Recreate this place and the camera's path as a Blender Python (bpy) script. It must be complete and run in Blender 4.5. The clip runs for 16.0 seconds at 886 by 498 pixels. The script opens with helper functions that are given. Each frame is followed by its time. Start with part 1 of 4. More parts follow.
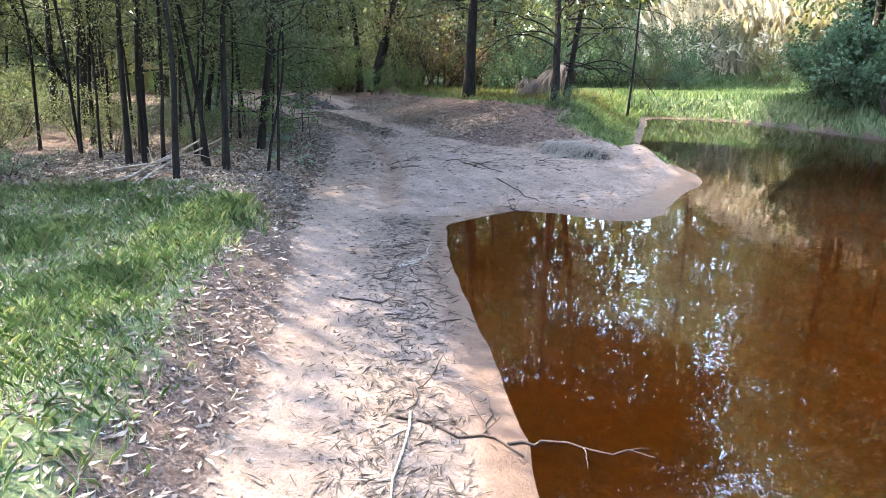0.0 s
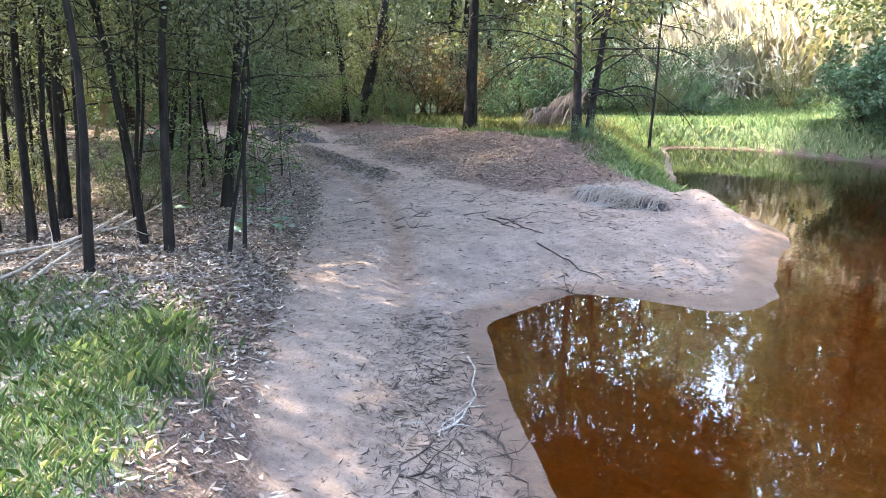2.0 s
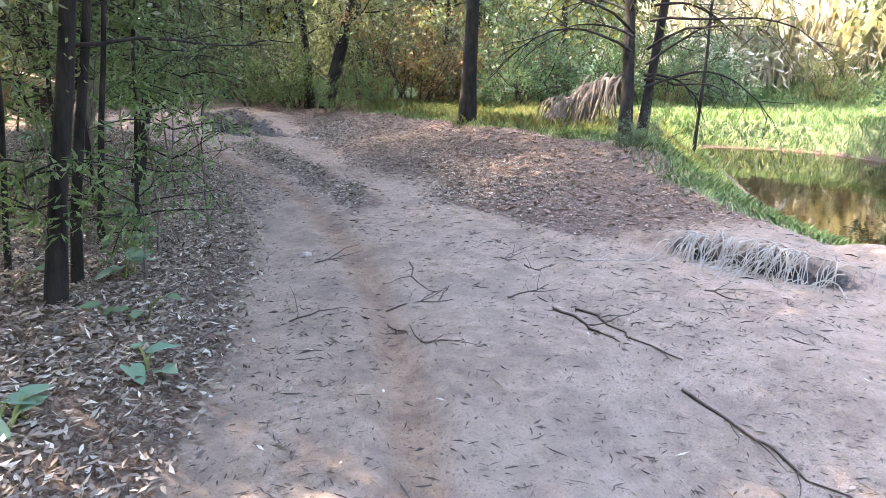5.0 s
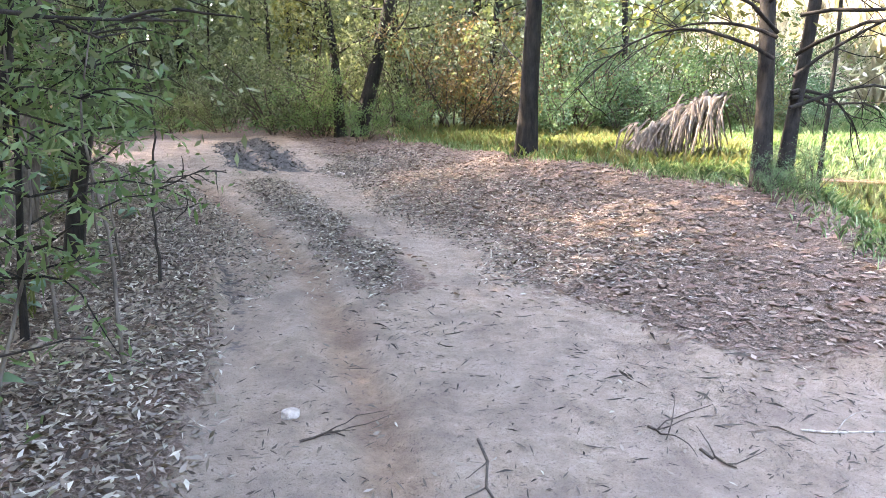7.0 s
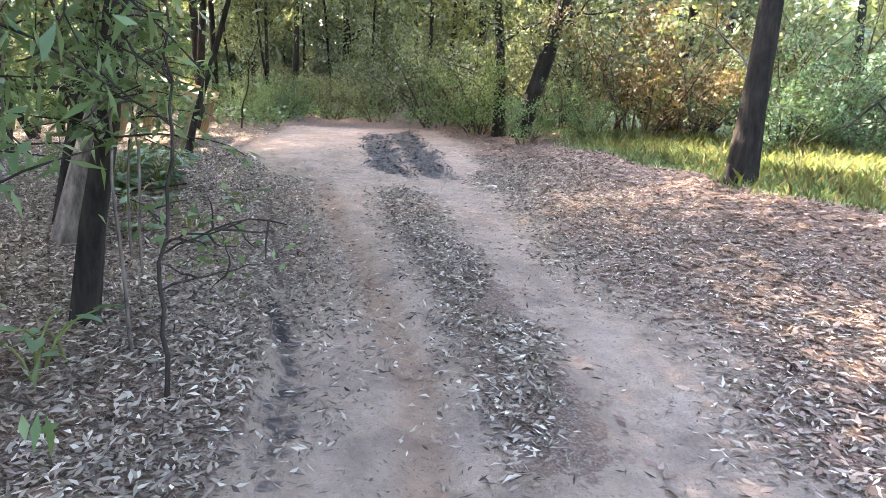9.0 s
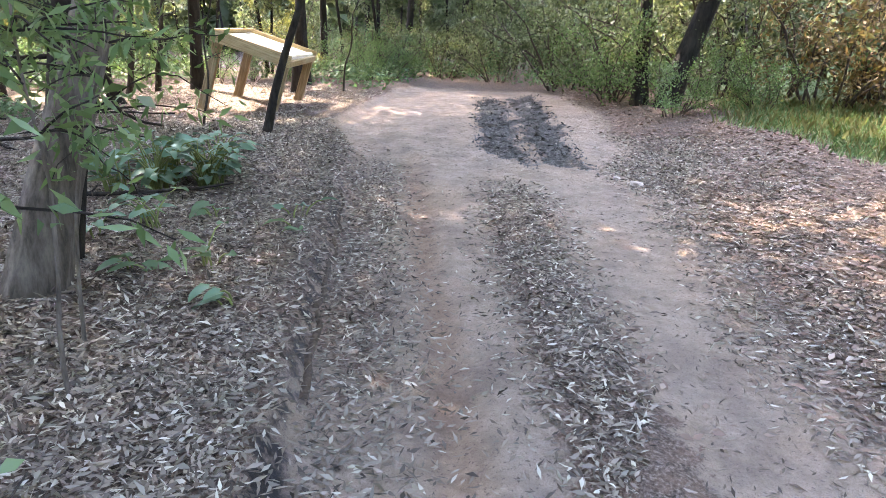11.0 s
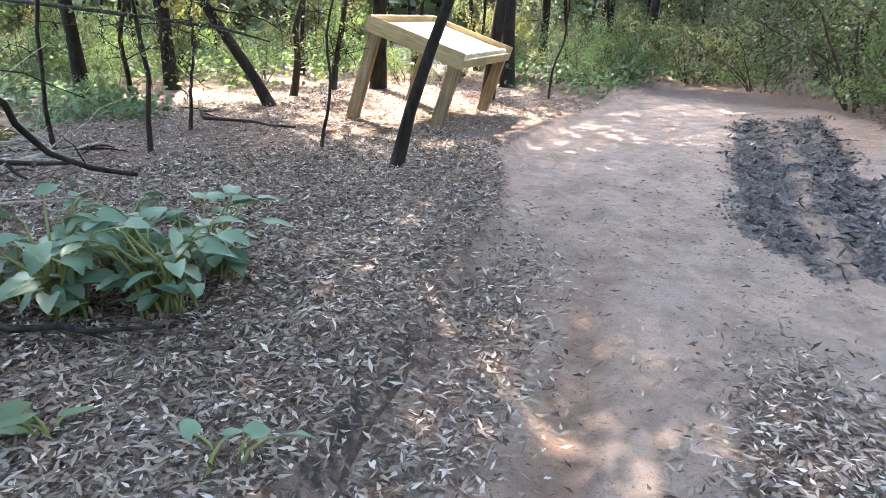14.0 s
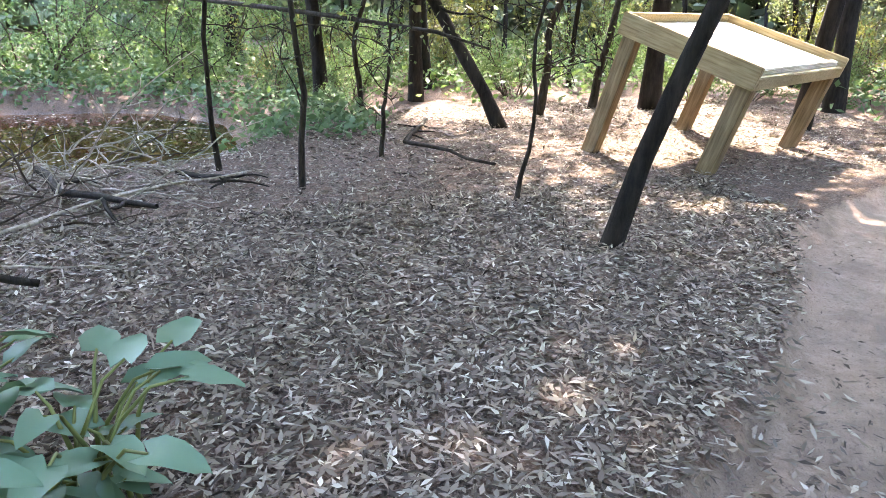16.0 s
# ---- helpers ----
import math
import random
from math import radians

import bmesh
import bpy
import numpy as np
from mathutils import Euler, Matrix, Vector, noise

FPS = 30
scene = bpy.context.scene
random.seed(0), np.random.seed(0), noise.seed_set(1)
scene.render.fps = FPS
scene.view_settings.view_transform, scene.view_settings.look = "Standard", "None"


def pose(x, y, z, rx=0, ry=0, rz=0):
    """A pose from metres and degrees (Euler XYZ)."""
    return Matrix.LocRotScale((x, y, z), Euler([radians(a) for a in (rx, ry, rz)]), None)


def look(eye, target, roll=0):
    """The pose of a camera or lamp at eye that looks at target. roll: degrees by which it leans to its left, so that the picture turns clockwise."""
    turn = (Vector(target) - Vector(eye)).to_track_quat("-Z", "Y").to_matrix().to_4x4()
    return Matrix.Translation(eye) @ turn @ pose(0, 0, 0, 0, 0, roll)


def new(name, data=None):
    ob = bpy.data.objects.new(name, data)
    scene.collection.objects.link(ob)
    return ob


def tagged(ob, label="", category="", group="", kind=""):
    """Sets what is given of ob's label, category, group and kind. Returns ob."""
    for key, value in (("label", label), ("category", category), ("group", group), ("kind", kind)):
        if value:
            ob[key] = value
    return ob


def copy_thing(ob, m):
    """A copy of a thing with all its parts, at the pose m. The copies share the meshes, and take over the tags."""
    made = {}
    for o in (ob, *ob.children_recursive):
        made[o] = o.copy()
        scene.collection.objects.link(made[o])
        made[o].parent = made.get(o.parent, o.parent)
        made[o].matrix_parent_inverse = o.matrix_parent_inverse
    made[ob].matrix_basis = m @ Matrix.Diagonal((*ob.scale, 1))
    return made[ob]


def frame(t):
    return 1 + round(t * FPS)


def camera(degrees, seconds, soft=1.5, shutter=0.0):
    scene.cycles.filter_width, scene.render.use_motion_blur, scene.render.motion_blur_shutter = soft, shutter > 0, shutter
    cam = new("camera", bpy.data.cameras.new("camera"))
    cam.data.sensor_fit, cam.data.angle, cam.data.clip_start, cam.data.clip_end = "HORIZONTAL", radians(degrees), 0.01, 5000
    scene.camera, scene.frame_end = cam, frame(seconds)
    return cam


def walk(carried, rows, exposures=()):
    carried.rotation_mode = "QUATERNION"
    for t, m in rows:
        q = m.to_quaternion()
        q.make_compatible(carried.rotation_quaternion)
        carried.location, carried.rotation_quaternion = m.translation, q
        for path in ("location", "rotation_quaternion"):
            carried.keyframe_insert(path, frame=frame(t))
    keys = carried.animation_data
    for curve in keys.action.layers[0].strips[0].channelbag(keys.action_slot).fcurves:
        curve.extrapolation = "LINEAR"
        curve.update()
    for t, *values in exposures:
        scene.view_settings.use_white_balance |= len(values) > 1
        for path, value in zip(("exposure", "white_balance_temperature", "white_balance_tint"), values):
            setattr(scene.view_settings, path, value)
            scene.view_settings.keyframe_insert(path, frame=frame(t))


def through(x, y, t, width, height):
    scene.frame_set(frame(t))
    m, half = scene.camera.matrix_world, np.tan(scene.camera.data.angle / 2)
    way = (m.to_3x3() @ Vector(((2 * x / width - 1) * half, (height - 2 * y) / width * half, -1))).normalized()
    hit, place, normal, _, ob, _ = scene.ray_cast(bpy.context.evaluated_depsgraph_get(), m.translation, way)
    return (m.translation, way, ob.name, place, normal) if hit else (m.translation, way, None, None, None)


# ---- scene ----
cam = camera(67.1, 16.0, soft=0.6)
PATH = [
    (0, (0.089, -0.037, 1.471), (0.107, 1.887, 0.925), 0.3),
    (0.5, (-0.01, 0.547, 1.44), (0.046, 2.479, 0.927), -0.3),
    (1, (-0.118, 1.153, 1.473), (-0.019, 3.085, 0.965), 1.1),
    (1.5, (-0.261, 1.73, 1.517), (-0.145, 3.647, 0.958), -2.0),
    (2, (-0.306, 2.29, 1.52), (-0.24, 4.231, 1.041), -0.3),
    (2.5, (-0.401, 2.827, 1.511), (-0.312, 4.759, 1.002), -1.7),
    (3, (-0.506, 3.364, 1.54), (-0.453, 5.285, 0.987), -2.6),
    (3.5, (-0.57, 3.961, 1.573), (-0.461, 5.886, 1.04), -0.9),
    (6, (-0.615, 7.383, 1.449), (-0.46, 9.306, 0.922), 1.1),
    (6.5, (-0.646, 8.005, 1.436), (-0.588, 9.956, 0.999), 0.8),
    (7, (-0.649, 8.637, 1.422), (-0.6, 10.583, 0.96), 0.0),
    (7.5, (-0.679, 9.263, 1.424), (-0.755, 11.203, 0.943), 0.3),
    (8, (-0.792, 9.817, 1.512), (-0.8, 11.74, 0.961), -0.4),
    (8.5, (-0.79, 10.347, 1.51), (-0.968, 12.278, 1.018), 1.3),
    (9, (-0.871, 10.937, 1.475), (-1.264, 12.834, 0.981), 2.4),
    (9.2, (-0.929, 11.184, 1.463), (-1.44, 13.03, 0.888), 2.3),
    (11.3, (-1.469, 13.371, 1.577), (-2.247, 15.101, 0.942), 1.7),
    (11.5, (-1.495, 13.618, 1.557), (-2.323, 15.328, 0.935), 1.5),
    (12, (-1.727, 14.221, 1.551), (-2.522, 15.951, 0.939), 0.6),
    (12.5, (-1.94, 14.795, 1.533), (-2.875, 16.465, 0.952), 2.0),
    (13, (-2.209, 15.336, 1.519), (-3.25, 16.938, 0.928), 0.8),
    (13.5, (-2.478, 15.881, 1.505), (-3.573, 17.435, 0.884), 0.6),
    (14, (-2.708, 16.4, 1.479), (-3.962, 17.803, 0.802), 2.3),
    (14.5, (-3.032, 16.852, 1.496), (-4.408, 18.127, 0.803), 1.5),
    (15, (-3.39, 17.339, 1.416), (-4.97, 18.383, 0.774), 1.3),
    (15.5, (-3.732, 17.829, 1.39), (-5.407, 18.696, 0.725), 2.2),
    (16, (-4.114, 18.301, 1.374), (-5.844, 19.04, 0.696), 1.1),
]
walk(cam, [(t, look(eye, target, roll)) for t, eye, target, roll in PATH],
     exposures=[(0, 4.7, 6900, 15), (2, 4.95, 7050, 17), (3.5, 5.1, 7250, 21), (7, 5.75, 7600, 19), (9, 5.85, 7500, 20), (12, 5.85, 7250, 20), (16, 5.95, 7150, 18)])

# ---- world, sun ----
SUN_EL, SUN_AZ = radians(50), radians(-62)
world = bpy.data.worlds.new("sky")
scene.world = world
world.use_nodes = True
wt = world.node_tree
sky = wt.nodes.new("ShaderNodeTexSky")
sky.sky_type, sky.sun_disc, sky.sun_elevation, sky.sun_rotation = "NISHITA", False, SUN_EL, SUN_AZ
wt.links.new(sky.outputs[0], wt.nodes["Background"].inputs[0])
wt.nodes["Background"].inputs[1].default_value = 0.15
sun = new("sun", bpy.data.lights.new("sun", "SUN"))
sun.data.energy, sun.data.angle, sun.data.color = 1.05, radians(0.6), (1, 0.93, 0.82)
sun.matrix_world = look((0, 0, 0), (-math.sin(SUN_AZ) * math.cos(SUN_EL), -math.cos(SUN_AZ) * math.cos(SUN_EL), -math.sin(SUN_EL)))


# ---- materials ----
def shader(name, rough=0.9):
    m = bpy.data.materials.new(name)
    m.use_nodes = True
    nt = m.node_tree
    b = nt.nodes["Principled BSDF"]
    b.inputs["Roughness"].default_value = rough
    b.inputs["Specular IOR Level"].default_value = 0.25
    return m, nt, b


def tex(nt, scale, detail=5, rough=0.6, vector=None, stretch=None):
    n = nt.nodes.new("ShaderNodeTexNoise")
    n.inputs["Scale"].default_value, n.inputs["Detail"].default_value, n.inputs["Roughness"].default_value = scale, detail, rough
    if vector is None:
        c = nt.nodes.new("ShaderNodeTexCoord")
        vector = c.outputs["Object"]
    if stretch:
        mp = nt.nodes.new("ShaderNodeMapping")
        mp.inputs["Scale"].default_value = stretch
        nt.links.new(vector, mp.inputs[0])
        vector = mp.outputs[0]
    nt.links.new(vector, n.inputs["Vector"])
    return n.outputs[0]


def ramp(nt, fac, *stops):
    r = nt.nodes.new("ShaderNodeValToRGB")
    e = r.color_ramp.elements
    while len(e) < len(stops):
        e.new(0.5)
    for el, (p, c) in zip(e, stops):
        el.position, el.color = p, (*c, 1) if len(c) == 3 else c
    nt.links.new(fac, r.inputs[0])
    return r.outputs[0]


def mix(nt, fac, a, b, mode="MIX"):
    n = nt.nodes.new("ShaderNodeMix")
    n.data_type, n.blend_type = "RGBA", mode
    for s, v in ((n.inputs[0], fac), (n.inputs[6], a), (n.inputs[7], b)):
        if hasattr(v, "node"):
            nt.links.new(v, s)
        else:
            s.default_value = v if isinstance(v, (int, float)) else (*v, 1)
    return n.outputs[2]


def bump(nt, b, height, strength=0.5, dist=0.02):
    n = nt.nodes.new("ShaderNodeBump")
    n.inputs["Strength"].default_value, n.inputs["Distance"].default_value = strength, dist
    nt.links.new(height, n.inputs["Height"])
    nt.links.new(n.outputs[0], b.inputs["Normal"])


def maths(nt, op, a, b):
    n = nt.nodes.new("ShaderNodeMath")
    n.operation = op
    for s, v in zip(n.inputs, (a, b)):
        if hasattr(v, "node"):
            nt.links.new(v, s)
        else:
            s.default_value = v
    return n.outputs[0]


def ground_material():
    m, nt, b = shader("ground", 0.95)
    at = nt.nodes.new("ShaderNodeAttribute")
    at.attribute_name = "cover"
    sp = nt.nodes.new("ShaderNodeSeparateColor")
    nt.links.new(at.outputs["Color"], sp.inputs[0])
    fine, mid, big = tex(nt, 60, 6, 0.7), tex(nt, 9, 6, 0.65), tex(nt, 0.9, 4)
    grit = tex(nt, 260, 3, 0.7)
    sand = ramp(nt, mid, (0.3, (0.19, 0.138, 0.102)), (0.5, (0.27, 0.203, 0.153)), (0.7, (0.345, 0.268, 0.21)))
    sand = mix(nt, ramp(nt, big, (0.35, (0, 0, 0)), (0.65, (1, 1, 1))), sand, mix(nt, 0.55, sand, (0.25, 0.2, 0.168)))
    sand = mix(nt, ramp(nt, fine, (0.36, (1, 1, 1)), (0.43, (0, 0, 0))), sand, (0.12, 0.09, 0.075))
    damp = ramp(nt, tex(nt, 2.3, 6, 0.68), (0.46, (0, 0, 0)), (0.62, (1, 1, 1)))
    sand = mix(nt, maths(nt, "MULTIPLY", damp, 0.5), sand, (0.125, 0.09, 0.074))
    leafc = ramp(nt, fine, (0.36, (0.02, 0.015, 0.012)), (0.48, (0.075, 0.055, 0.044)), (0.58, (0.17, 0.132, 0.108)), (0.72, (0.34, 0.28, 0.235)))
    leafc = mix(nt, ramp(nt, mid, (0.4, (0, 0, 0)), (0.62, (1, 1, 1))), leafc, mix(nt, 0.5, leafc, (0.19, 0.12, 0.085)))
    grassc = ramp(nt, mid, (0.3, (0.06, 0.085, 0.035)), (0.55, (0.11, 0.15, 0.065)), (0.75, (0.2, 0.2, 0.12)))
    mudc = ramp(nt, mid, (0.4, (0.014, 0.013, 0.013)), (0.56, (0.034, 0.031, 0.031)), (0.72, (0.1, 0.09, 0.084)))
    jit = maths(nt, "MULTIPLY", maths(nt, "SUBTRACT", mid, 0.5), 1.6)

    def edge(ch, k=1.0):
        return ramp(nt, maths(nt, "ADD", sp.outputs[ch], maths(nt, "MULTIPLY", jit, k)), (0.38, (0, 0, 0)), (0.62, (1, 1, 1)))
    rut = nt.nodes.new("ShaderNodeAttribute")
    rut.attribute_name = "rut"
    sand = mix(nt, rut.outputs["Fac"], sand, mix(nt, 1.0, sand, (0.88, 0.79, 0.72), "MULTIPLY"))
    c = mix(nt, edge(0), sand, leafc)
    c = mix(nt, 1.0, c, ramp(nt, grit, (0.3, (0.62, 0.6, 0.58)), (0.5, (1, 1, 1)), (0.72, (1.22, 1.22, 1.22))), "MULTIPLY")
    c = mix(nt, ramp(nt, tex(nt, 130, 4, 0.7), (0.3, (1, 1, 1)), (0.37, (0, 0, 0))), c, (0.07, 0.055, 0.046))
    c = mix(nt, edge(1), c, grassc)
    c = mix(nt, edge(2, 0.8), c, mudc)
    wet = at.outputs["Alpha"]
    c = mix(nt, wet, c, mix(nt, 1.0, c, (0.72, 0.62, 0.55), "MULTIPLY"))
    nt.links.new(c, b.inputs["Base Color"])
    nt.links.new(maths(nt, "SUBTRACT", 0.95, maths(nt, "MULTIPLY", wet, 0.6)), b.inputs["Roughness"])
    h = maths(nt, "ADD", maths(nt, "MULTIPLY", mid, 0.7), maths(nt, "ADD", maths(nt, "MULTIPLY", fine, 0.35), maths(nt, "MULTIPLY", grit, 0.12)))
    wv = nt.nodes.new("ShaderNodeTexWave")
    wv.bands_direction, wv.wave_profile = "Y", "SIN"
    wv.inputs["Scale"].default_value, wv.inputs["Distortion"].default_value, wv.inputs["Detail Scale"].default_value = 3.3, 2.5, 2.0
    tc = nt.nodes.new("ShaderNodeTexCoord")
    nt.links.new(tc.outputs["Object"], wv.inputs["Vector"])
    h = maths(nt, "ADD", h, maths(nt, "MULTIPLY", maths(nt, "MULTIPLY", wv.outputs[1], rut.outputs["Fac"]), 0.16))
    bump(nt, b, h, 1.0, 0.055)
    return m


def leaf_material(name, *cols, rough=0.55, through=0.35):
    m, nt, b = shader(name, rough)
    g = nt.nodes.new("ShaderNodeNewGeometry")
    n = len(cols)
    c = ramp(nt, g.outputs["Random Per Island"], *[(i / max(1, n - 1), k) for i, k in enumerate(cols)])
    c = mix(nt, tex(nt, 1.3, 2), c, mix(nt, 1.0, c, (0.62, 0.66, 0.6), "MULTIPLY"))
    nt.links.new(c, b.inputs["Base Color"])
    if through:
        t = nt.nodes.new("ShaderNodeBsdfTranslucent")
        nt.links.new(mix(nt, 1.0, c, (1.25, 1.25, 0.7), "MULTIPLY"), t.inputs[0])
        ms = nt.nodes.new("ShaderNodeMixShader")
        ms.inputs[0].default_value = through
        nt.links.new(b.outputs[0], ms.inputs[1])
        nt.links.new(t.outputs[0], ms.inputs[2])
        nt.links.new(ms.outputs[0], nt.nodes["Material Output"].inputs[0])
    return m


def bark_material(name, dark, light, scale=14):
    m, nt, b = shader(name, 0.92)
    n = tex(nt, scale, 7, 0.7, stretch=(1, 1, 0.22))
    patch = tex(nt, 2.2, 3)
    c = ramp(nt, n, (0.35, dark), (0.68, light))
    c = mix(nt, ramp(nt, patch, (0.52, (0, 0, 0)), (0.68, (1, 1, 1))), c, mix(nt, 0.3, c, (0.045, 0.043, 0.034)))
    nt.links.new(c, b.inputs["Base Color"])
    bump(nt, b, n, 0.9, 0.02)
    return m


def wood_material(name, a, c2, c3, along=(1, 14, 14)):
    m, nt, b = shader(name, 0.75)
    n = tex(nt, 3.2, 8, 0.65, stretch=along)
    st = tex(nt, 1.7, 4)
    c = ramp(nt, n, (0.3, a), (0.52, c2), (0.75, c3))
    c = mix(nt, ramp(nt, st, (0.45, (0, 0, 0)), (0.75, (1, 1, 1))), c, mix(nt, 1.0, c, (0.7, 0.68, 0.6), "MULTIPLY"))
    nt.links.new(c, b.inputs["Base Color"])
    bump(nt, b, n, 0.35, 0.006)
    return m


def water_material():
    m, nt, b = shader("water", 0.02)
    nt.nodes.remove(b)
    tr, gl, ms, fr = (nt.nodes.new("ShaderNode" + k) for k in ("BsdfTransparent", "BsdfGlossy", "MixShader", "Fresnel"))
    tr.inputs[0].default_value = (0.86, 0.46, 0.14, 1)
    gl.inputs["Roughness"].default_value = 0.015
    fr.inputs["IOR"].default_value = 2.0
    bp = nt.nodes.new("ShaderNodeBump")
    bp.inputs["Strength"].default_value, bp.inputs["Distance"].default_value = 0.08, 0.02
    nt.links.new(tex(nt, 3.5, 3, 0.5), bp.inputs["Height"])
    nt.links.new(bp.outputs[0], gl.inputs["Normal"])
    nt.links.new(fr.outputs[0], ms.inputs[0])
    nt.links.new(tr.outputs[0], ms.inputs[1])
    nt.links.new(gl.outputs[0], ms.inputs[2])
    nt.links.new(ms.outputs[0], nt.nodes["Material Output"].inputs[0])
    return m


GROUND = ground_material()
WATER = water_material()
BARK = bark_material("dark_bark", (0.006, 0.005, 0.0043), (0.034, 0.028, 0.023))
SAPLING_BARK = bark_material("sapling_bark", (0.012, 0.01, 0.008), (0.06, 0.05, 0.041), 24)
BARK_GREY = bark_material("grey_bark", (0.05, 0.042, 0.035), (0.2, 0.17, 0.14))
TWIG = bark_material("twig", (0.035, 0.026, 0.02), (0.11, 0.085, 0.068), 30)
PALE_TWIG = bark_material("pale_twig", (0.2, 0.17, 0.135), (0.5, 0.45, 0.38), 30)
TIMBER = wood_material("weathered_timber", (0.23, 0.17, 0.09), (0.4, 0.31, 0.175), (0.52, 0.42, 0.25))
TIMBER_UP = wood_material("timber_post", (0.11, 0.08, 0.045), (0.23, 0.17, 0.095), (0.34, 0.265, 0.16), (14, 14, 1))
PANEL = wood_material("pale_board", (0.5, 0.45, 0.36), (0.66, 0.61, 0.51), (0.74, 0.7, 0.61))
LITTER = leaf_material("dry_leaf", (0.035, 0.026, 0.022), (0.19, 0.145, 0.118), (0.28, 0.225, 0.19), (0.05, 0.037, 0.031), (0.57, 0.5, 0.43), (0.045, 0.034, 0.029), (0.33, 0.265, 0.225), (0.09, 0.062, 0.052), rough=0.7, through=0.1)
LITTER_RED = leaf_material("reddish_leaf", (0.075, 0.046, 0.037), (0.24, 0.162, 0.13), (0.15, 0.086, 0.068), (0.37, 0.285, 0.24), rough=0.7, through=0.1)
SHRED = leaf_material("bark_shred", (0.045, 0.033, 0.026), (0.1, 0.073, 0.057), (0.17, 0.128, 0.1), (0.06, 0.045, 0.035), rough=0.8, through=0.0)
LEAF = leaf_material("olive_leaf", (0.0606, 0.082, 0.047), (0.114, 0.141, 0.082), (0.171, 0.199, 0.122), (0.25, 0.274, 0.198), through=0.42)
LEAF_YELLOW = leaf_material("yellow_green_leaf", (0.093, 0.109, 0.04), (0.161, 0.17, 0.064), (0.223, 0.211, 0.104), through=0.42)
LEAF_FRESH = leaf_material("fresh_leaf", (0.075, 0.132, 0.0595), (0.128, 0.2, 0.0935), (0.21, 0.288, 0.162), through=0.42)
LEAF_COOL = leaf_material("cool_leaf", (0.063, 0.117, 0.0675), (0.108, 0.18, 0.108), (0.171, 0.252, 0.162), through=0.4)
LEAF_BROWN = leaf_material("brown_leaf", (0.091, 0.0595, 0.0315), (0.182, 0.119, 0.063), (0.266, 0.189, 0.105), (0.133, 0.126, 0.0595))
REED = leaf_material("straw", (0.42, 0.36, 0.27), (0.6, 0.54, 0.44), (0.74, 0.69, 0.6), rough=0.7, through=0.25)
# the last, palest broad_leaf tone paints the bluish sheen of the leaf tops
BROAD = leaf_material("broad_leaf", (0.035, 0.1, 0.06), (0.07, 0.16, 0.1), (0.15, 0.25, 0.19), (0.05, 0.12, 0.05), (0.24, 0.34, 0.29), rough=0.4, through=0.2)
STEM = leaf_material("stem", (0.13, 0.17, 0.05), (0.2, 0.22, 0.08), through=0.1)
GRASS = leaf_material("grass", (0.11, 0.21, 0.095), (0.19, 0.32, 0.15), (0.3, 0.42, 0.23), (0.5, 0.52, 0.35), rough=0.6, through=0.22)
GRASS_DRY = leaf_material("pale_grass", (0.21, 0.216, 0.104), (0.315, 0.304, 0.176), (0.15, 0.208, 0.072), rough=0.6)
ROOT = leaf_material("dead_root", (0.2, 0.165, 0.135), (0.4, 0.35, 0.3), (0.07, 0.055, 0.045), rough=0.8, through=0.0)
MUD = leaf_material("mud_clod", (0.014, 0.0133, 0.0133), (0.035, 0.0329, 0.0322), (0.091, 0.084, 0.0791), rough=0.5, through=0.0)
FROND = leaf_material("dead_frond", (0.0195, 0.0143, 0.013), (0.0845, 0.065, 0.0553), (0.156, 0.124, 0.104), (0.026, 0.0195, 0.0175), rough=0.75, through=0.0)
ROOT_BROWN = bark_material("root_bark", (0.035, 0.024, 0.017), (0.11, 0.078, 0.056), 22)
STONE = bark_material("pale_stone", (0.26, 0.22, 0.185), (0.46, 0.4, 0.35), 20)

# ---- builders ----
RNG = np.random.default_rng(4)


def mesh_of(name, verts, faces, mat, smooth=False):
    me = bpy.data.meshes.new(name)
    if isinstance(faces, np.ndarray):
        me.vertices.add(len(verts))
        me.vertices.foreach_set("co", np.asarray(verts, np.float32).ravel())
        k = faces.shape[1]
        me.loops.add(faces.size)
        me.loops.foreach_set("vertex_index", faces.astype(np.int32).ravel())
        me.polygons.add(len(faces))
        me.polygons.foreach_set("loop_start", np.arange(0, faces.size, k, dtype=np.int32))
        me.update(calc_edges=True)
        me.validate()
    else:
        me.from_pydata([tuple(v) for v in verts], [], faces)
    if smooth:
        me.polygons.foreach_set("use_smooth", np.ones(len(me.polygons), bool))
    me.materials.append(mat)
    return me


def child(name, me, parent, label=""):
    ob = new(name, me)
    ob.parent = parent
    if label:
        ob["label"] = label
    return ob


def tube(points, radii, sides=7):
    """A tapered tube along points: vertices and quads."""
    P = np.asarray(points, float)
    V, F = [], []
    T = np.gradient(P, axis=0)
    T /= np.linalg.norm(T, axis=1)[:, None] + 1e-9
    ref = np.array([1.0, 0, 0]) if abs(T[0][0]) < 0.8 else np.array([0, 1.0, 0])
    a = np.linspace(0, 2 * np.pi, sides, endpoint=False)
    for p, t, r in zip(P, T, radii):
        u = np.cross(t, ref)
        u /= np.linalg.norm(u) + 1e-9
        v = np.cross(t, u)
        V.append(p + r * (np.cos(a)[:, None] * u + np.sin(a)[:, None] * v))
    n = len(P)
    for i in range(n - 1):
        for j in range(sides):
            k = (j + 1) % sides
            F.append((i * sides + j, i * sides + k, (i + 1) * sides + k, (i + 1) * sides + j))
    return np.concatenate(V), np.array(F)


